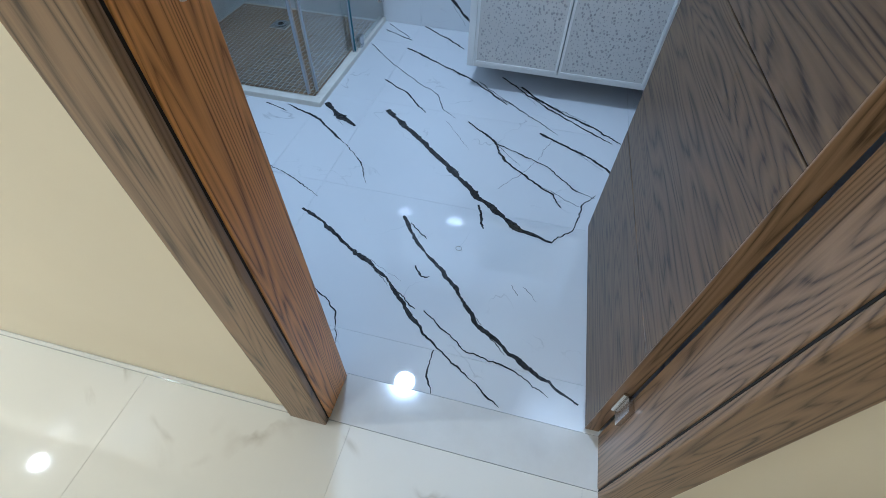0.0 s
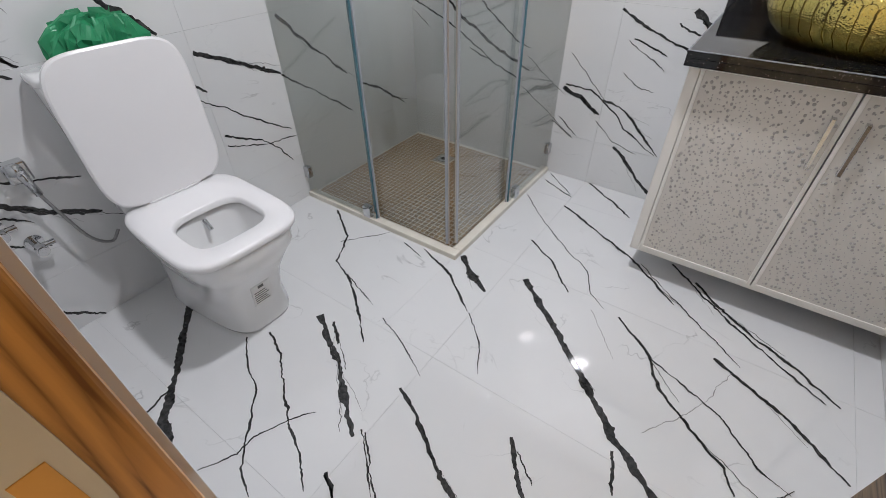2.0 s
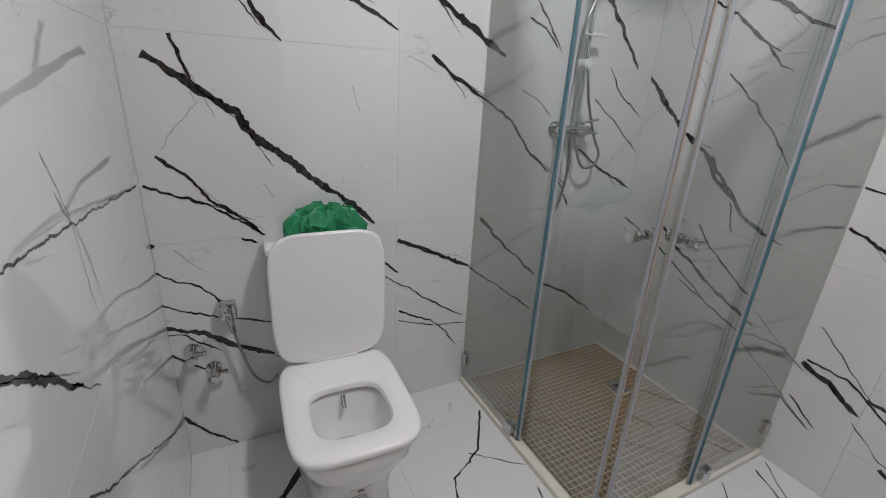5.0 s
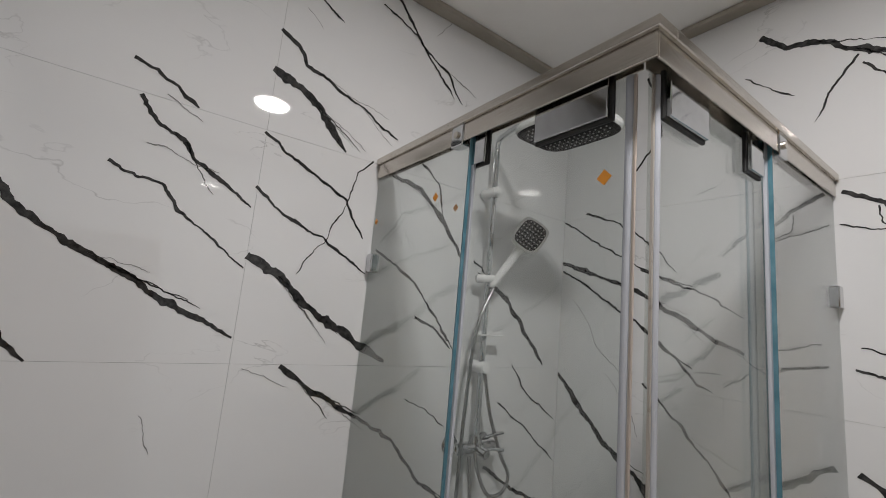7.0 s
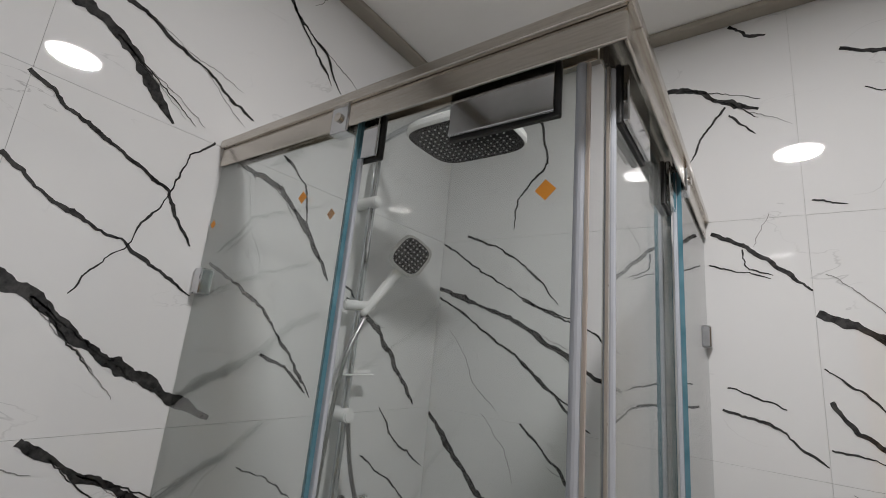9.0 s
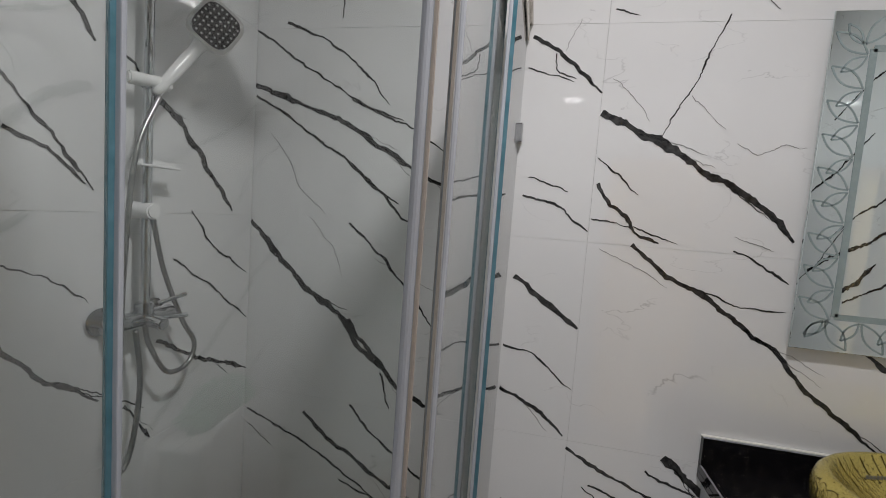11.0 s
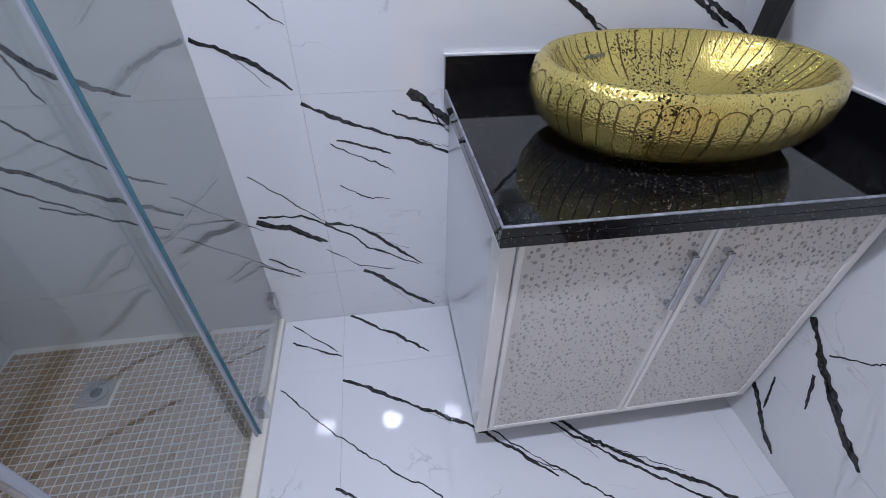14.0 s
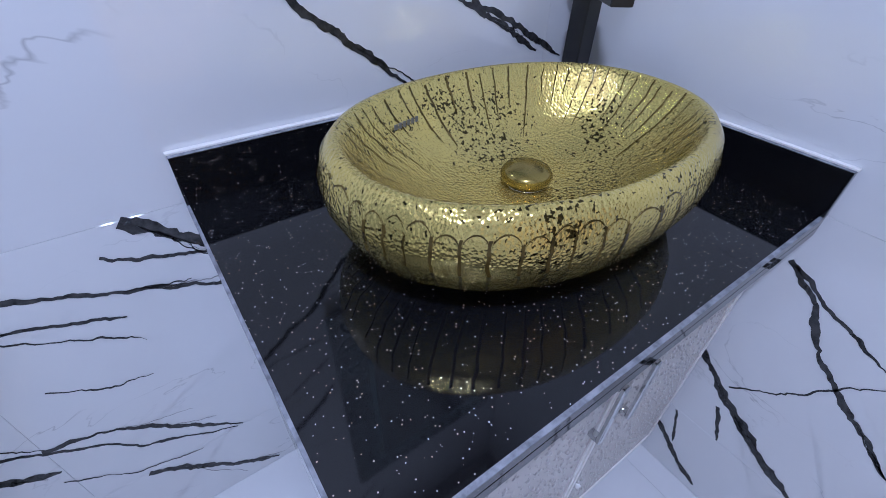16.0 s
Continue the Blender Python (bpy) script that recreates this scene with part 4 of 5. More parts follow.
CX, CY = -0.322, 1.745
ctop = thing("countertop", (0, 0, CT - 0.045), "polished black speckled granite vanity top with upstands", "countertop")
part("slab", box(CX, CY, 0.023, XE - 0.002, YN - 0.002, 0.045, 0.0015), GRANITE, ctop)
part("front_edge", box(CX, CY, 0, XE - 0.002, CY + 0.022, 0.0228, 0.0015), GRANITE, ctop)
part("side_edge", box(CX, CY + 0.0222, 0, CX + 0.022, YN - 0.002, 0.0228, 0.0015), GRANITE, ctop)
part("upstand", box(CX, YN - 0.022, 0.0452, XE - 0.002, YN - 0.002, 0.13, 0.001), GRANITE, ctop)
part("upstand", box(XE - 0.022, CY, 0.0452, XE - 0.002, YN - 0.0222, 0.13, 0.001), GRANITE, ctop)
STONE_RAW = mat("rough_sawn_granite_edge", (0.11, 0.115, 0.13), 0.6, 0, (0.30, 0.31, 0.34), 45, amount=0.7, bump=0.4, bump_scale=150)
for bx in ((CX - 0.0008, CY - 0.0008, 0.0435, XE - 0.002, CY + 0.006, 0.0456), (CX - 0.0008, CY + 0.006, 0.0435, CX + 0.004, YN - 0.022, 0.0456),
           (CX, YN - 0.022, 0.1302, XE - 0.022, YN - 0.012, 0.131), (XE - 0.022, CY, 0.1302, XE - 0.012, YN - 0.012, 0.131)):
    part("raw_edge", box(*bx, bevel=0.0005), STONE_RAW, ctop, "pale chipped saw edge")
part("wall_seal", box(CX - 0.002, YN - 0.012, 0.1302, XE - 0.002, YN - 0.001, 0.134, 0.001), ALU, ctop, "white silicone bead")
part("wall_seal", box(XE - 0.012, CY - 0.002, 0.1302, XE - 0.001, YN - 0.0122, 0.134, 0.001), ALU, ctop, "white silicone bead")

# ---- basin ----
BX, BY = 0.138, 2.055
ba = thing("wash_basin", (BX, BY, CT), "oval gold-glazed vessel basin with dark radial streaks", "basin")
outer = [(0.0, 0.215, 0.14), (0.004, 0.232, 0.155), (0.022, 0.270, 0.188), (0.05, 0.302, 0.215), (0.088, 0.321, 0.231), (0.12, 0.325, 0.234), (0.148, 0.318, 0.228), (0.163, 0.306, 0.217)]
inner = [(0.1655, 0.298, 0.21), (0.163, 0.291, 0.203), (0.138, 0.276, 0.189), (0.102, 0.240, 0.162), (0.062, 0.178, 0.12), (0.042, 0.105, 0.075), (0.038, 0.03, 0.03)]
rings = [oval(0, 0, z, a, b, 2.15, 96) for z, a, b in outer + inner]
part("bowl", loft(rings), GOLD, ba, smooth=True)


def streak(profile, a, lo, hi, w, out, seed):
    """A narrow dark line that runs down the wall of the bowl at one angle."""
    rnd, pts = random.Random(seed), []
    for (z, rx, ry), (z2, rx2, ry2) in zip(profile, profile[1:]):
        for i in range(5):
            t = i / 5
            pts.append((z + (z2 - z) * t, rx + (rx2 - rx) * t, ry + (ry2 - ry) * t))
    pts = pts[int(lo * len(pts)):max(int(hi * len(pts)), int(lo * len(pts)) + 3)]
    bm, rows = bmesh.new(), []
    for i, (z, rx, ry) in enumerate(pts):
        aa = a + 0.012 * noise.noise((i * 0.3, seed, 1))
        row = []
        for s in (-1, 1):
            q = aa + s * w * (1 + 0.5 * noise.noise((i * 0.4, seed, 2 + s))) * min(1, 0.3 + 0.25 * (len(pts) - 1 - i)) / max(rx, 0.1)
            c, sn = math.cos(q), math.sin(q)
            e = 2 / 2.15
            row.append(bm.verts.new(((rx + out) * math.copysign(abs(c) ** e, c), (ry + out) * math.copysign(abs(sn) ** e, sn), z + abs(out) * 0.6)))
        rows.append(row)
    for p, q in zip(rows, rows[1:]):
        bm.faces.new((p[0], p[1], q[1], q[0]))
    return bm


def arch(profile, a0, a1, top, rise, w, out):
    """A rounded dark line that joins two streaks over the head of a tongue of glaze."""
    bm, rows, e = bmesh.new(), [], 2 / 2.15
    for i in range(13):
        t = i / 12
        row = []
        for s in (-1, 1):
            z = top - rise * (1 - math.sin(math.pi * t) ** 0.4) + s * w
            (z0_, x0_, y0_), (z1_, x1_, y1_) = next(((p, q) for p, q in zip(profile, profile[1:]) if p[0] <= z <= q[0]), (profile[-2], profile[-1]))
            f = (z - z0_) / (z1_ - z0_)
            rx, ry = x0_ + (x1_ - x0_) * f + out, y0_ + (y1_ - y0_) * f + out
            q = a0 + (a1 - a0) * t
            c, sn = math.cos(q), math.sin(q)
            row.append(bm.verts.new((rx * math.copysign(abs(c) ** e, c), ry * math.copysign(abs(sn) ** e, sn), z)))
        rows.append(row)
    for p, q in zip(rows, rows[1:]):
        bm.faces.new((p[0], q[0], q[1], p[1]))
    return bm


heads = []
for k in range(54):
    rnd = random.Random(100 + k)
    a = 2 * math.pi * (k + rnd.uniform(-0.22, 0.22)) / 54
    heads.append(a)
    part("streak", streak(outer[::-1], a, 0.2 + rnd.uniform(0, 0.05), rnd.uniform(0.66, 0.9), rnd.uniform(0.0011, 0.0026), 0.0008, k), GOLD_LINE, ba)
    part("streak", streak(inner, a, 0.14 + rnd.uniform(0, 0.08), rnd.uniform(0.48, 0.72), rnd.uniform(0.0008, 0.0017), -0.0008, k + 200), GOLD_LINE, ba)
for k, (a0, a1) in enumerate(zip(heads, heads[1:] + [heads[0] + 2 * math.pi])):
    rnd = random.Random(500 + k)
    part("arch", arch(outer, a0, a1, rnd.uniform(0.138, 0.152), 0.022, rnd.uniform(0.0005, 0.0009), 0.0009), GOLD_LINE, ba, "dark arched line of the glaze")
dn = loft([oval(0.012, 0.008, z, r, r, 2, 36) for z, r in ((0.038, 0.026), (0.046, 0.026), (0.047, 0.041), (0.058, 0.043), (0.066, 0.038), (0.069, 0.022))])
part("drain_plug", dn, mat("gold_plug_metal", (0.38, 0.30, 0.08), 0.2, 0.9, (0.30, 0.23, 0.06), 12), ba, "round gold pop-up plug", True)
part("drain_ring", loft([oval(0.012, 0.008, z, r, r, 2, 36) for z, r in ((0.0385, 0.034), (0.041, 0.034), (0.042, 0.031))]), CHROME, ba, "chrome drain ring", True)
bm = bmesh.new()
for i in range(6):
    box(-0.155 + i * 0.009, 0.143 + i * 0.0022, 0.119, -0.149 + i * 0.009, 0.144 + i * 0.0022, 0.128, bm=bm)
part("printed_mark", bm, INK, ba, "small dark printed mark")

# ---- tall black tap ----
tp = thing("tap", (0.518, 2.30, CT), "tall square matt black basin tap", "tap")
part("base_plate", box(-0.028, -0.028, 0, 0.028, 0.028, 0.008, 0.002), BLACK_METAL, tp)
part("post", box(-0.022, -0.022, 0.008, 0.022, 0.022, 0.26, 0.003), BLACK_METAL, tp)
sp = box(-0.021, -0.175, 0.26, 0.021, 0.024, 0.283, 0.003)
bmesh.ops.rotate(sp, cent=(0, 0, 0), matrix=Matrix.Rotation(radians(-32), 3, "Z"), verts=sp.verts[:])
part("spout", sp, BLACK_METAL, tp, "flat black spout")
part("lever", box(-0.015, -0.03, 0.285, 0.015, 0.05, 0.293, 0.002), BLACK_METAL, tp, "flat black lever")

# ---- mirror ----
MX0, MX1, MZ0, MZ1 = -0.142, 0.47, 1.28, 2.19
mi = thing("wall_mirror", ((MX0 + MX1) / 2, YN, MZ0), "frameless wall mirror with an etched petal border", "mirror")
mw, mh, my = (MX1 - MX0) / 2, MZ1 - MZ0, -0.03
part("backing", box(-mw + 0.02, -0.022, 0.02, mw - 0.02, -0.001, mh - 0.02), mat("beige_mirror_backing", (0.42, 0.36, 0.27), 0.7, 0, (0.36, 0.3, 0.22), 12), mi, "beige backing board")
part("mirror_pane", box(-mw, my, 0, mw, -0.0225, mh, 0.0015), MIRROR, mi, "silvered mirror glass")


def strip(pts, w, y):
    bm, rows = bmesh.new(), []
    for i, (u, v) in enumerate(pts):
        a, b = pts[max(i - 1, 0)], pts[min(i + 1, len(pts) - 1)]
        d = Vector((b[0] - a[0], b[1] - a[1])).normalized()
        rows.append((bm.verts.new((u - d.y * w, y, v + d.x * w)), bm.verts.new((u + d.y * w, y, v - d.x * w))))
    for (p, q), (r, s) in zip(rows, rows[1:]):
        bm.faces.new((p, r, s, q))
    return bm


IN = 0.098
for u0, v0, u1, v1 in ((-mw + IN, IN, mw - IN, IN), (-mw + IN, mh - IN, mw - IN, mh - IN), (-mw + IN, IN, -mw + IN, mh - IN), (mw - IN, IN, mw - IN, mh - IN)):
    part("border_line", strip([(u0, v0), (u1, v1)], 0.0085, my - 0.0006), ETCH, mi, "frosted border line")


def leaf(u0, v0, u1, v1, fat):
    """The outline of one pointed leaf from its stem to its tip."""
    du, dv = u1 - u0, v1 - v0
    for s in (-1, 1):
        pts = []
        for i in range(13):
            t = i / 12
            side = s * fat * math.sin(math.pi * t)
            pts.append((u0 + du * t - dv * side, v0 + dv * t + du * side))
        part("leaf_line", strip(pts, 0.0024, my - 0.0006), ETCH, mi)


for i in range(9):
    v = 0.10 + (mh - 0.2) * i / 8
    for s in (-1, 1):
        ui, uo = s * (mw - IN + 0.012), s * (mw - 0.008)
        leaf(ui, v - 0.012, uo, v + 0.046, 0.19)
        leaf(ui, v - 0.018, s * (mw - 0.03), v - 0.058, 0.19)
for i in range(6):
    u = -mw + 0.09 + (2 * mw - 0.18) * i / 5
    for vi, vo in ((IN - 0.012, 0.008), (mh - IN + 0.012, mh - 0.008)):
        leaf(u - 0.012, vi, u + 0.046, vo, 0.19)
        leaf(u - 0.018, vi, u - 0.056, (vi + 2 * vo) / 3, 0.19)

# ---- floor drain of the shower ----
fd = thing("floor_drain", (-1.51, 2.15, 0.0026), "round steel floor drain in the shower mosaic", "drain")
part("drain_plate", box(-0.05, -0.05, 0, 0.05, 0.05, 0.0055, 0.001), STEEL, fd)
part("drain_grate", rod((0, 0, 0.0055), (0, 0, 0.0075), 0.036, 32), CHROME, fd)
# black disc on the grate paints the darkness of an opening
part("dark_hole_disc", rod((0, 0, 0.0075), (0, 0, 0.008), 0.018, 24), DARK, fd)

# ---- veins of the tiles ----
# floor
vein(floor, 11.7, (-0.72, 0.78), (-0.63, 0.74), (-0.49, 0.65), (-0.31, 0.55), (-0.19, 0.43), (-0.09, 0.35))
vein(floor, 4, (-0.09, 0.35), (0.01, 0.29), (0.12, 0.22))
vein(floor, 11.7, (-0.34, 0.84), (-0.26, 0.73), (-0.12, 0.61), (0.01, 0.46), (0.12, 0.39), (0.22, 0.33), (0.33, 0.28))
vein(floor, 21.6, (-0.62, 1.48), (-0.44, 1.33), (-0.27, 1.18), (-0.09, 1.01), (0.09, 0.88), (0.21, 0.85))
vein(floor, 8, (-0.08, 0.97), (-0.04, 0.85))
vein(floor, 4, (0.21, 0.85), (0.28, 0.93), (0.31, 1.07), (0.36, 1.14))
vein(floor, 4, (-0.25, 1.85), (-0.01, 1.65), (0.18, 1.5))
vein(floor, 21.6, (-0.92, 1.46), (-0.82, 1.38), (-0.72, 1.32))
vein(floor, 8, (-1.09, 1.4), (-0.92, 1.34), (-0.72, 1.19))
vein(floor, 8, (-1.65, 1.4), (-1.45, 1.27), (-1.36, 1.12), (-1.21, 1.05), (-1.09, 0.96), (-0.95, 0.85))
vein(floor, 4, (-0.71, 0.6), (-0.56, 0.48), (-0.42, 0.39), (-0.38, 0.29))
vein(floor, 21.6, (-1.18, 0.85), (-0.96, 0.73), (-0.73, 0.57))
vein(floor, 21.6, (-1.66, 0.6), (-1.43, 0.42), (-1.25, 0.27), (-1.08, 0.21))
vein(floor, 8, (-0.72, 0.45), (-0.61, 0.39), (-0.58, 0.36))
vein(floor, 3.7, (-0.911, 2.078), (-0.721, 1.896), (-0.563, 1.766), (-0.423, 1.677), (-0.364, 1.553), (-0.292, 1.502))
vein(floor, 10.1, (-0.705, 2.09), (-0.594, 2.033), (-0.425, 1.935), (-0.281, 1.854), (-0.167, 1.757), (-0.074, 1.678))
vein(floor, 8.1, (-0.137, 1.926), (-0.001, 1.803), (0.116, 1.703), (0.272, 1.594), (0.421, 1.496))
vein(floor, 8.1, (-0.23, 1.492), (-0.084, 1.377), (-0.024, 1.255), (0.088, 1.169), (0.192, 1.099), (0.229, 1.035))
vein(floor, 6.1, (-1.27, 0.686), (-1.16, 0.647), (-1.052, 0.567), (-0.95, 0.502), (-0.827, 0.447), (-0.731, 0.381))
vein(floor, 10.1, (-0.031, 1.859), (0.069, 1.761), (0.207, 1.667), (0.346, 1.592), (0.458, 1.506))
vein(floor, 5.1, (-1.321, 0.621), (-1.23, 0.554), (-1.104, 0.505), (-1.009, 0.405), (-0.928, 0.318), (-0.843, 0.285))
vein(floor, 5.1, (-0.08, 1.364), (0.078, 1.301), (0.167, 1.256), (0.269, 1.153), (0.352, 1.121))
vein(floor, 11.1, (0.1, 1.49), (0.223, 1.426), (0.336, 1.363), (0.481, 1.242))
vein(floor, 3.7, (-0.158, 0.463), (-0.07, 0.403), (0.009, 0.357), (0.129, 0.342), (0.249, 0.28))
vein(floor, 2, (-0.026, 1.076), (0.05, 1.184), (0.108, 1.294), (0.165, 1.472))
vein(floor, 7.1, (-0.718, 1.736), (-0.583, 1.657), (-0.441, 1.508))
vein(floor, 3.7, (-1.023, 0.245), (-0.969, 0.337), (-0.979, 0.393), (-0.925, 0.508), (-0.881, 0.562))
vein(floor, 8.1, (-0.681, 2.377), (-0.541, 2.283), (-0.396, 2.166))
vein(floor, 3.7, (-0.968, 0.978), (-0.828, 0.926), (-0.692, 0.852))
vein(floor, 3.7, (-0.711, 1.186), (-0.598, 1.08), (-0.538, 0.971))
vein(floor, 3.7, (-1.446, 1.223), (-1.301, 1.406))
vein(floor, 3.7, (-0.898, 2.356), (-0.722, 2.209))
vein(floor, 2, (-0.329, 1.467), (-0.185, 1.291))
vein(floor, 3.7, (-1.242, 1.072), (-1.047, 1.007))
vein(floor, 6.1, (-0.891, 2.273), (-0.709, 2.189))
vein(floor, 5.1, (-0.725, 0.602), (-0.641, 0.537), (-0.569, 0.477))
vein(floor, 3.7, (-0.093, 0.34), (-0.095, 0.267), (-0.068, 0.21))
vein(floor, 3.7, (-1.196, 1.384), (-1.069, 1.348))
vein(floor, 8.1, (-1.112, 0.856), (-1.021, 0.788))
vein(floor, 3.7, (-0.269, 0.518), (-0.185, 0.46))
vein(floor, 3.7, (-0.305, 0.811), (-0.229, 0.749))
vein(floor, 7.1, (-1.323, 0.254), (-1.343, 0.339))
vein(floor, 5.1, (-0.234, 0.627), (-0.202, 0.587), (-0.175, 0.594))
vein(floor, 6.1, (-0.717, 0.445), (-0.654, 0.417))
vein(floor, 2, (0.133, 0.628), (0.184, 0.585))
vein(floor, 2, (0.096, 0.63), (0.12, 0.59))
# wall_west
vein(wall_west, 9.9, (0.35, 1.52), (0.39, 1.4))
vein(wall_west, 6.5, (0.2, 0.67), (0.3, 0.62), (0.55, 0.53))
vein(wall_west, 16.2, (0.2, 0.58), (0.33, 0.53), (0.43, 0.45), (0.55, 0.39))
vein(wall_west, 9.9, (0.21, 0.19), (0.28, 0.09), (0.38, 0))
vein(wall_west, 16.2, (0.18, 0.9), (0.22, 0.88))
vein(wall_west, 6.5, (0.48, 0.88), (0.53, 0.86))
vein(wall_west, 6.5, (1.37, 2.75), (1.51, 2.7), (1.7, 2.52))
vein(wall_west, 6.5, (1.13, 2.68), (1.19, 2.64), (1.24, 2.61))
vein(wall_west, 6.5, (1.62, 1.69), (1.7, 1.66), (1.78, 1.59))
vein(wall_west, 3.2, (1.61, 1.42), (1.69, 1.39), (1.79, 1.31))
vein(wall_west, 6.5, (1.86, 1.92), (1.92, 1.88))
vein(wall_west, 22.7, (0.276, 1.463), (0.335, 1.427), (0.392, 1.387), (0.505, 1.301), (0.56, 1.214), (0.655, 1.151), (0.758, 1.065), (0.873, 0.979), (0.963, 0.889))
vein(wall_west, 13, (0.502, 1.932), (0.553, 1.899), (0.583, 1.851), (0.68, 1.792), (0.779, 1.742), (0.872, 1.684), (0.956, 1.644), (1.055, 1.594))
vein(wall_west, 9.1, (1.312, 2.82), (1.439, 2.793), (1.549, 2.663), (1.65, 2.619), (1.74, 2.514))
vein(wall_west, 19.4, (1.06, 1.816), (1.146, 1.775), (1.234, 1.692), (1.33, 1.647), (1.425, 1.585), (1.516, 1.54))
vein(wall_west, 15.1, (1.883, 1.873), (2.042, 1.79), (2.191, 1.632), (2.275, 1.538))
vein(wall_west, 9.1, (1.416, 1.385), (1.575, 1.295), (1.669, 1.177), (1.815, 1.06))
vein(wall_west, 14, (0.291, 1.868), (0.347, 1.84), (0.381, 1.797), (0.46, 1.748), (0.51, 1.696), (0.57, 1.648), (0.614, 1.572), (0.66, 1.526))
vein(wall_west, 5.1, (0.995, 0.666), (1.154, 0.553), (1.274, 0.465), (1.403, 0.383))
vein(wall_west, 6.1, (1.42, 0.634), (1.612, 0.496), (1.816, 0.34))
vein(wall_west, 10.1, (1.457, 0.869), (1.602, 0.727), (1.813, 0.537))
vein(wall_west, 7.1, (1.445, 1.895), (1.604, 1.809), (1.697, 1.703), (1.799, 1.577))
vein(wall_west, 9.1, (1.055, 2.495), (1.108, 2.468), (1.146, 2.423), (1.243, 2.388), (1.341, 2.347), (1.479, 2.284))
vein(wall_west, 10.1, (1.979, 1.165), (2.172, 1.048), (2.38, 0.953))
vein(wall_west, 3.7, (1.399, 2.184), (1.352, 2.13), (1.332, 2.037), (1.274, 1.906), (1.201, 1.782))
vein(wall_west, 10.1, (1.884, 0.475), (2.047, 0.394), (2.255, 0.246))
vein(wall_west, 15.1, (1.468, 2.162), (1.595, 2.136), (1.699, 2.047), (1.801, 1.916))
vein(wall_west, 7.1, (1.056, 2.173), (1.134, 2.124), (1.22, 2.087), (1.317, 2.033), (1.394, 1.922))
vein(wall_west, 5.1, (2.032, 1.394), (2.17, 1.305), (2.37, 1.149))
vein(wall_west, 7.1, (1.055, 2.011), (1.142, 1.945), (1.265, 1.899), (1.417, 1.811))
vein(wall_west, 9.1, (0.266, 1.171), (0.315, 1.131), (0.362, 1.082), (0.394, 1.025), (0.47, 0.974), (0.558, 0.885))
vein(wall_west, 7.1, (0.726, 1.994), (0.79, 1.967), (0.842, 1.965), (0.882, 1.904), (0.974, 1.842), (1.056, 1.78))
vein(wall_west, 15.1, (1.065, 0.809), (1.227, 0.734), (1.42, 0.64))
vein(wall_west, 9.1, (0.22, 1.082), (0.317, 1.041), (0.393, 1.011), (0.469, 0.953), (0.556, 0.886))
vein(wall_west, 6.1, (1.074, 0.472), (1.218, 0.402), (1.315, 0.323), (1.37, 0.232))
vein(wall_west, 9.1, (0.762, 2.174), (0.801, 2.118), (0.825, 2.103), (0.873, 2.083), (0.902, 2.039), (0.972, 2.001), (1.05, 1.948))
vein(wall_west, 5.1, (1.074, 0.429), (1.25, 0.367), (1.423, 0.342))
vein(wall_west, 6.1, (2.098, 1.536), (2.188, 1.424), (2.361, 1.318))
vein(wall_west, 21.6, (1.052, 2.369), (1.136, 2.342), (1.204, 2.293), (1.301, 2.186))
vein(wall_west, 13, (1.19, 1.522), (1.296, 1.449), (1.416, 1.385))
vein(wall_west, 5.1, (0.21, 0.789), (0.268, 0.744), (0.326, 0.719), (0.406, 0.636))
vein(wall_west, 6.1, (1.585, 2.232), (1.671, 2.175), (1.698, 2.057))
vein(wall_west, 3.7, (0.436, 1.67), (0.492, 1.665), (0.563, 1.611), (0.601, 1.563))
vein(wall_west, 7.1, (0.21, 0.466), (0.276, 0.406), (0.371, 0.349))
vein(wall_west, 5.1, (0.21, 0.547), (0.265, 0.534), (0.368, 0.445))
vein(wall_west, 2, (0.286, 1.19), (0.33, 1.259), (0.407, 1.337))
vein(wall_west, 2, (0.791, 2.055), (0.839, 2.051), (0.905, 2.028), (0.962, 2.023))
vein(wall_west, 10.1, (0.733, 2.262), (0.785, 2.249), (0.826, 2.226), (0.887, 2.183))
vein(wall_west, 2, (1.235, 2.282), (1.368, 2.21))
vein(wall_west, 9.1, (1.883, 1.017), (1.964, 0.892))
vein(wall_west, 2, (1.092, 1.514), (1.154, 1.492), (1.221, 1.464))
vein(wall_west, 10.1, (0.977, 0.746), (1.067, 0.66))
vein(wall_west, 2, (0.271, 0.861), (0.326, 0.797), (0.357, 0.773))
vein(wall_west, 2, (1.655, 2.82), (1.595, 2.735))
vein(wall_west, 2, (0.813, 2.193), (0.849, 2.173), (0.901, 2.146))
vein(wall_west, 2, (0.879, 1.404), (0.915, 1.316))
vein(wall_west, 2, (1.121, 2.602), (1.177, 2.557))
vein(wall_west, 2, (0.562, 1.07), (0.599, 1.016))
# wall_north
vein(wall_north, 9.9, (-0.6, 2.65), (-0.49, 2.6), (-0.35, 2.53), (-0.22, 2.44), (-0.05, 2.31))
vein(wall_north, 16.2, (-0.36, 2.63), (-0.21, 2.58), (-0.05, 2.47))
vein(wall_north, 3.2, (-0.93, 2.05), (-0.79, 2.01))
vein(wall_north, 3.2, (-0.38, 2.2), (-0.45, 2.01), (-0.53, 1.85))
vein(wall_north, 3.2, (-0.7, 1.6), (-0.57, 1.58), (-0.45, 1.54))
vein(wall_north, 6.5, (-1.49, 2.73), (-1.43, 2.46), (-1.55, 2.33), (-1.56, 2.21))
vein(wall_north, 3.2, (-0.95, 0.3), (-0.82, 0.23))
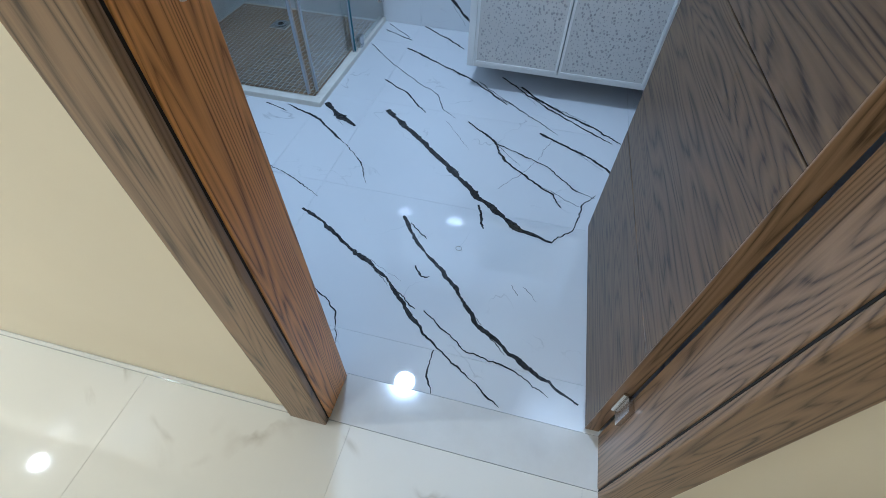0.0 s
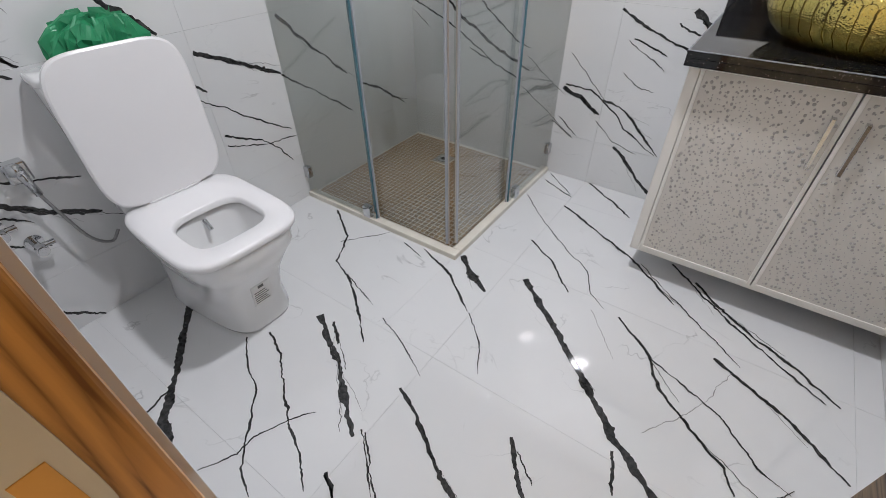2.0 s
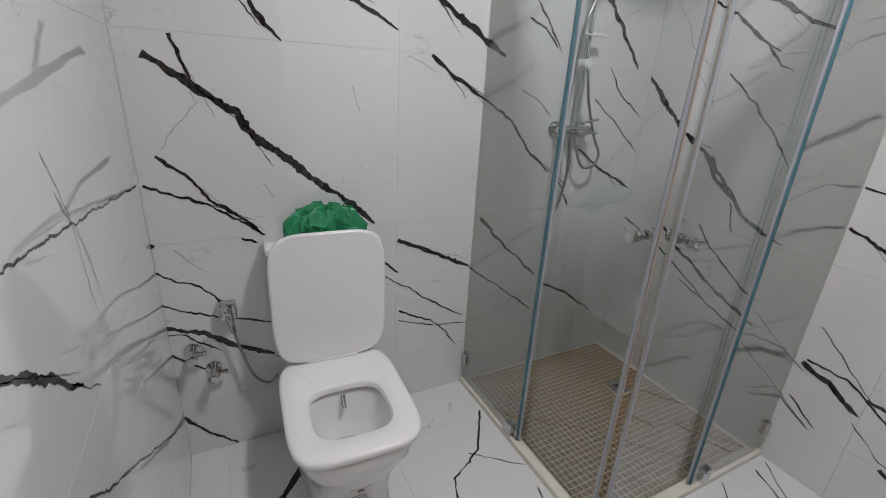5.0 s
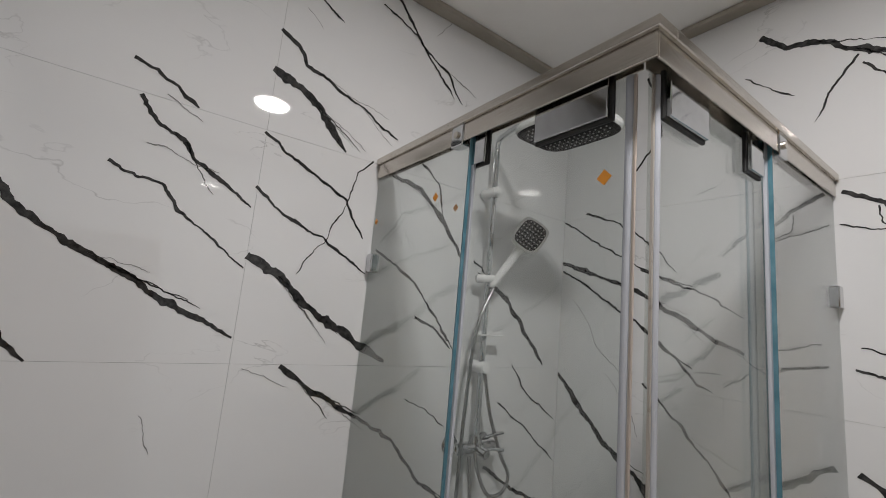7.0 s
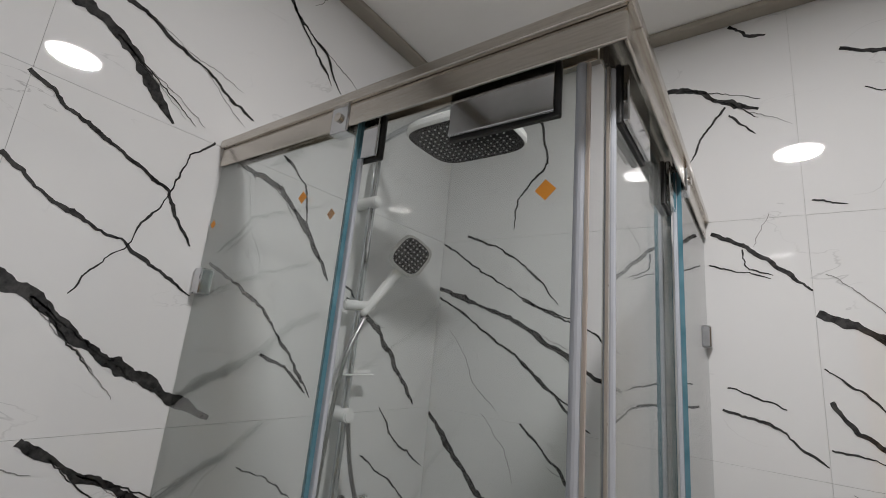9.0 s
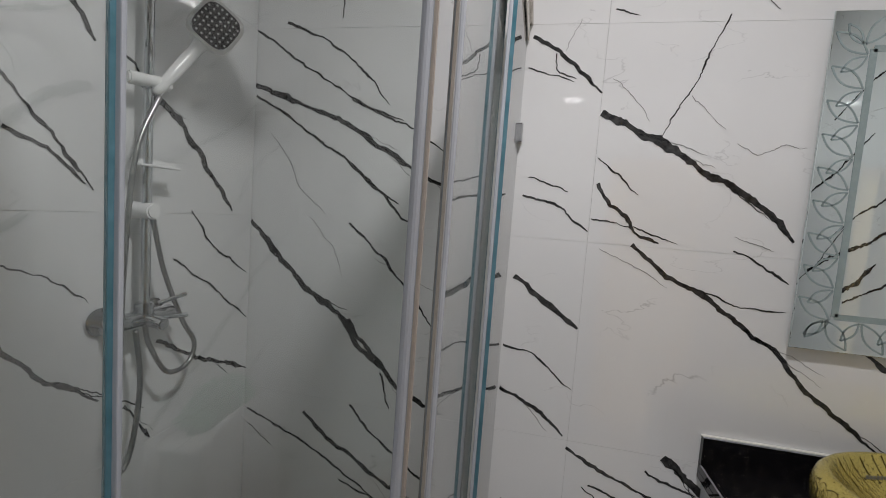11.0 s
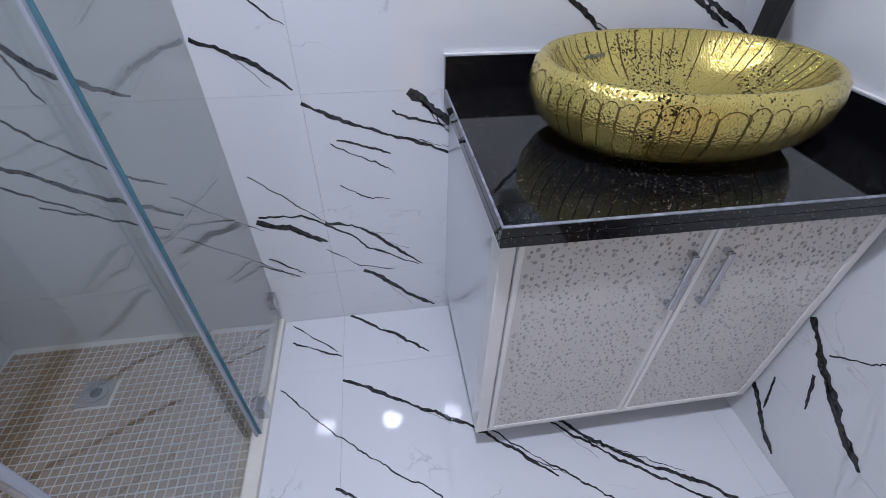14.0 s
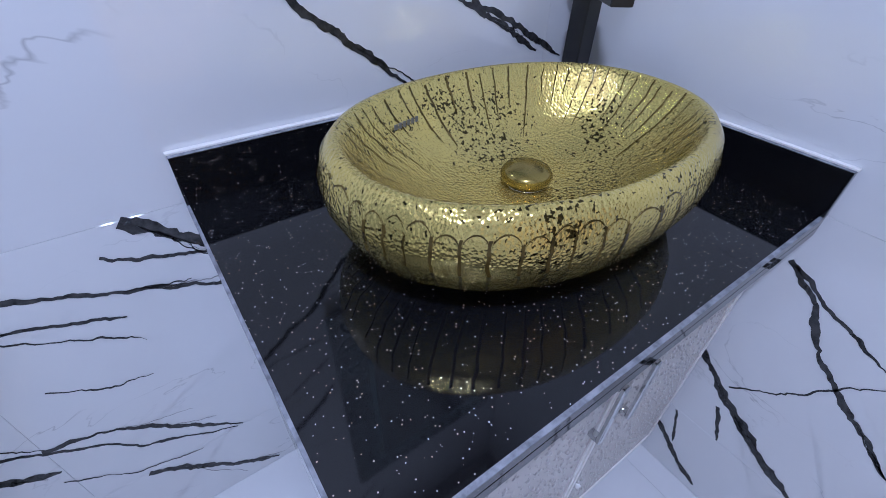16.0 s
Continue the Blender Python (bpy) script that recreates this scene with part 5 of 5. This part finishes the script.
vein(wall_north, 9.9, (0.06, 1.28), (0.2, 1.17), (0.33, 1.1), (0.47, 1.02))
vein(wall_north, 3.2, (-1.15, 2.58), (-1.02, 2.47))
vein(wall_north, 3.2, (-0.65, 0.74), (-0.49, 0.65), (-0.47, 0.63))
vein(wall_north, 3.2, (-0.9, 0.65), (-0.8, 0.56), (-0.7, 0.46))
vein(wall_north, 6.5, (-0.69, -0.01), (-0.53, -0.15), (-0.33, -0.28))
vein(wall_north, 3.2, (-0.56, 2.52), (-0.44, 2.45), (-0.37, 2.34), (-0.26, 2.21))
vein(wall_north, 3.2, (-0.69, 2.22), (-0.62, 2.2))
vein(wall_north, 3.2, (-1.86, 0.74), (-1.76, 0.67))
vein(wall_north, 3.2, (-1.13, 0.6), (-1.03, 0.53), (-0.9, 0.45))
vein(wall_north, 3.2, (-1.16, 0.45), (-1.01, 0.36), (-0.83, 0.23))
vein(wall_north, 3.2, (-0.64, 0.6), (-0.56, 0.55), (-0.49, 0.54))
vein(wall_north, 3.2, (-0.72, 0.35), (-0.61, 0.26), (-0.49, 0.23))
vein(wall_north, 12.1, (-0.576, 1.53), (-0.468, 1.443), (-0.355, 1.395), (-0.256, 1.314), (-0.161, 1.259), (-0.077, 1.155), (0.031, 1.073), (0.133, 0.995))
vein(wall_north, 15.1, (-1.88, 1.989), (-1.68, 1.916), (-1.523, 1.867), (-1.402, 1.792), (-1.252, 1.705), (-1.169, 1.666))
vein(wall_north, 17.3, (-1.879, 1.506), (-1.747, 1.373), (-1.652, 1.28), (-1.516, 1.203), (-1.446, 1.1), (-1.325, 1.016))
vein(wall_north, 17.3, (-0.701, 1.919), (-0.591, 1.864), (-0.477, 1.811), (-0.41, 1.756), (-0.333, 1.728), (-0.239, 1.67), (-0.15, 1.572))
vein(wall_north, 7.1, (-1.875, 1.95), (-1.749, 1.884), (-1.636, 1.81), (-1.527, 1.747), (-1.418, 1.656), (-1.323, 1.601))
vein(wall_north, 7.1, (-1.88, 2.174), (-1.793, 2.125), (-1.692, 2.049), (-1.54, 1.974), (-1.434, 1.911), (-1.322, 1.876))
vein(wall_north, 13, (-1.636, 0.824), (-1.544, 0.744), (-1.446, 0.694), (-1.329, 0.621), (-1.202, 0.566), (-1.116, 0.533))
vein(wall_north, 6.1, (-0.906, 0.502), (-0.763, 0.493), (-0.636, 0.406), (-0.568, 0.34), (-0.405, 0.244))
vein(wall_north, 7.1, (-1.869, 0.797), (-1.67, 0.727), (-1.529, 0.656), (-1.347, 0.55))
vein(wall_north, 15.1, (-1.481, 1.188), (-1.441, 1.125), (-1.352, 1.043), (-1.302, 0.98), (-1.211, 0.93), (-1.113, 0.897))
vein(wall_north, 6.1, (-1.764, 2.201), (-1.612, 2.142), (-1.483, 2.049), (-1.375, 1.93))
vein(wall_north, 9.1, (-0.708, 0.861), (-0.597, 0.798), (-0.489, 0.763), (-0.279, 0.684))
vein(wall_north, 7.1, (-1.496, 1.526), (-1.367, 1.415), (-1.246, 1.285), (-1.177, 1.197))
vein(wall_north, 7.1, (-1.457, 0.88), (-1.382, 0.797), (-1.287, 0.729), (-1.204, 0.668), (-1.121, 0.643))
vein(wall_north, 8.1, (-0.707, 0.46), (-0.618, 0.442), (-0.562, 0.405), (-0.392, 0.246))
vein(wall_north, 15.1, (-1.104, 2.71), (-1.039, 2.643), (-0.946, 2.621), (-0.89, 2.568), (-0.788, 2.515))
vein(wall_north, 6.1, (-1.511, 1.943), (-1.273, 1.844), (-1.169, 1.779))
vein(wall_north, 2, (-1.813, 1.823), (-1.742, 1.737), (-1.693, 1.64), (-1.59, 1.548))
vein(wall_north, 14, (-0.605, 0.239), (-0.54, 0.194), (-0.447, 0.091), (-0.346, 0.019))
vein(wall_north, 6.1, (-1.483, 0.594), (-1.327, 0.54), (-1.174, 0.483))
vein(wall_north, 11.1, (0.27, 1.139), (0.374, 1.089), (0.556, 0.998))
vein(wall_north, 7.1, (-1.503, 1.731), (-1.378, 1.632), (-1.305, 1.551), (-1.261, 1.537))
vein(wall_north, 3.7, (-0.435, 1.429), (-0.262, 1.372), (-0.146, 1.373))
vein(wall_north, 10.1, (-0.922, 2.144), (-0.842, 2.102), (-0.769, 2.035), (-0.706, 1.977))
vein(wall_north, 9.1, (-0.691, 1.708), (-0.649, 1.642), (-0.597, 1.611), (-0.559, 1.554), (-0.502, 1.538))
vein(wall_north, 5.1, (-0.935, 1.17), (-0.843, 1.155), (-0.71, 1.053))
vein(wall_north, 15.1, (-0.918, 1.4), (-0.823, 1.333), (-0.708, 1.252))
vein(wall_north, 8.1, (-0.933, 1.029), (-0.84, 0.981), (-0.763, 0.939), (-0.722, 0.897))
vein(wall_north, 2, (-1.648, 1.534), (-1.551, 1.432), (-1.513, 1.335))
vein(wall_north, 2, (-1.399, 1.411), (-1.255, 1.347), (-1.178, 1.32))
vein(wall_north, 7.1, (-0.914, 1.659), (-0.816, 1.639), (-0.707, 1.559))
vein(wall_north, 17.3, (-0.917, 0.484), (-0.805, 0.441), (-0.71, 0.383))
vein(wall_north, 2, (-0.669, 1.51), (-0.566, 1.467), (-0.465, 1.409))
vein(wall_north, 5.1, (-0.87, 2.542), (-0.925, 2.467), (-0.972, 2.369))
vein(wall_north, 2, (-0.324, 1.841), (-0.27, 1.811), (-0.197, 1.846), (-0.148, 1.837))
vein(wall_north, 5.1, (-0.3, 1.534), (-0.219, 1.501), (-0.149, 1.451))
vein(wall_north, 2, (-0.678, 2.019), (-0.6, 1.954), (-0.563, 1.898))
vein(wall_north, 20.5, (-0.42, 0.883), (-0.361, 0.838), (-0.29, 0.776))
vein(wall_north, 3.7, (-0.699, 1.784), (-0.634, 1.736), (-0.572, 1.681))
vein(wall_north, 6.1, (-0.63, 0.749), (-0.553, 0.726), (-0.477, 0.699))
vein(wall_north, 6.1, (-0.467, 0.83), (-0.425, 0.805), (-0.317, 0.776))
vein(wall_north, 2, (-0.457, 1.973), (-0.358, 1.88))
vein(wall_north, 5.1, (-0.915, 0.331), (-0.808, 0.248))
vein(wall_north, 6.1, (-1.351, 1.012), (-1.311, 0.888))
vein(wall_north, 3.7, (-0.901, 1.713), (-0.777, 1.677))
vein(wall_north, 3.7, (-0.849, 2.093), (-0.836, 2.034), (-0.784, 2.018))
vein(wall_north, 10.1, (-0.848, 2.82), (-0.807, 2.774), (-0.757, 2.757))
vein(wall_north, 2, (-0.301, 1.576), (-0.196, 1.544))
vein(wall_north, 2, (-0.784, 2.192), (-0.825, 2.101))
vein(wall_north, 5.1, (-0.862, 2.512), (-0.799, 2.438))
# wall_south
vein(wall_south, 11.3, (-0.62, 1.23), (-0.65, 1.2), (-0.72, 1.17), (-0.78, 1.13), (-0.88, 1.07), (-1.03, 0.95))
vein(wall_south, 7.7, (-0.53, 1.1), (-0.55, 1.07), (-0.58, 1.04), (-0.62, 1.02), (-0.69, 0.96), (-0.71, 0.95))
vein(wall_south, 4.5, (-0.73, 0.96), (-0.87, 0.87), (-1.01, 0.75), (-1.15, 0.66), (-1.67, 0.3))
vein(wall_south, 2.2, (-0.68, 0.86), (-0.61, 0.89), (-0.54, 0.94))
vein(wall_south, 2.2, (-0.53, 1.16), (-0.57, 1.14), (-0.59, 1.1), (-0.66, 1.07))
vein(wall_south, 2.2, (-1.11, 1.3), (-1.17, 1.19), (-1.19, 0.97))
# some thin lines here paint reflections in the polished wall as veins
vein(wall_south, 3.7, (-1.837, 1.092), (-1.165, 1.175), (-0.922, 1.203), (-0.804, 1.206), (-0.733, 1.205))
vein(wall_south, 2, (-1.123, 1.237), (-1.203, 1.136), (-1.246, 0.997), (-1.219, 0.959))
vein(wall_south, 6.1, (-0.542, 1.006), (-0.598, 0.993), (-0.656, 0.972))
vein(wall_south, 2, (-0.68, 1.261), (-0.651, 1.229), (-0.675, 1.211))
# wall_east
vein(wall_east, 10.1, (1.751, 0.782), (1.678, 0.723), (1.642, 0.644), (1.571, 0.582), (1.49, 0.517), (1.428, 0.466))
vein(wall_east, 19.4, (1.794, 0.469), (1.706, 0.386), (1.602, 0.307), (1.491, 0.246))
vein(wall_east, 3.7, (1.707, 0.42), (1.628, 0.488), (1.571, 0.582), (1.524, 0.639))
vein(wall_east, 7.1, (1.739, 0.777), (1.668, 0.732), (1.6, 0.704), (1.542, 0.672))
vein(wall_east, 15.1, (1.802, 0.157), (1.718, 0.08), (1.636, 0.028))
vein(wall_east, 7.1, (1.768, 0.235), (1.734, 0.12))
vein(wall_east, 7.1, (1.701, 0.343), (1.659, 0.242))
# the stretch of it that the mirror shows
vein(wall_east, 12.5, (1.05, 1.42), (1.25, 1.52), (1.45, 1.58), (1.72, 1.72))
vein(wall_east, 8.2, (1.2, 1.6), (1.38, 1.72), (1.6, 1.8), (1.86, 1.98))
vein(wall_east, 17.08, (1.3, 1.34), (1.42, 1.4), (1.52, 1.5))
vein(wall_east, 7.2, (1.35, 1.3), (1.6, 1.42), (1.9, 1.5))
vein(wall_east, 9.5, (0.8, 1.7), (1.02, 1.86), (1.18, 1.93), (1.4, 2.08))
vein(wall_east, 6.2, (1.5, 2.0), (1.72, 2.12), (1.95, 2.2))
vein(wall_east, 14.64, (0.62, 1.38), (0.8, 1.46), (0.98, 1.6))
vein(wall_east, 7.2, (1.1, 2.2), (1.35, 2.33), (1.62, 2.4))
vein(wall_east, 4.4, (0.9, 1.3), (1.1, 1.44), (1.3, 1.66))

# a dried drop on the floor
drop = bmesh.new()
tube([Vector((-0.107 + 0.0105 * math.cos(k * 0.26), 0.738 + 0.0095 * math.sin(k * 0.26), 0.0006)) for k in range(25)], 0.0013, 6, bm=drop)
part("dried_ring", drop, mat("dried_grey_mark", (0.33, 0.32, 0.28), 0.6, 0, (0.48, 0.47, 0.44), 90), fl, "small dried ring mark")

# ---- shower mosaic ----
pitch, half, top = 0.0262, 0.0108, 0.0058
cell = box(-half, -half, 0, half, half, top - 0.002, 0.001, seg=1)
cell_mesh = bpy.data.meshes.new("mosaic_tile")
cell.to_mesh(cell_mesh)
cell.free()
cell_mesh.materials.append(MOSAIC)
verts, faces = [], []
for i in range(int((SHX - 0.031 - XW) / pitch)):
    for j in range(int((YN - SHY - 0.033) / pitch)):
        x, y = SHX - 0.046 - i * pitch, SHY + 0.046 + j * pitch
        if x - half < XW + 0.002 or y + half > YN - 0.002 or (abs(x + 1.51) < 0.055 and abs(y - 2.15) < 0.055):
            continue
        if i < 17 and j < 17:
            ob = new("mosaic_tile", cell_mesh)
            ob.location = (x, y, 0.0022)
            ob.parent = pan
        else:
            k = len(verts)
            for z in (0.0022, 0.006):
                verts += [(x - half, y - half, z), (x + half, y - half, z), (x + half, y + half, z), (x - half, y + half, z)]
            faces += [(k + 4, k + 5, k + 6, k + 7), (k, k + 1, k + 5, k + 4), (k + 1, k + 2, k + 6, k + 5), (k + 2, k + 3, k + 7, k + 6), (k + 3, k, k + 4, k + 7)]
me = bpy.data.meshes.new("mosaic_field")
me.from_pydata(verts, [], faces)
me.materials.append(MOSAIC)
field = tagged(new("mosaic_field", me), kind="stuff")
field.parent = pan
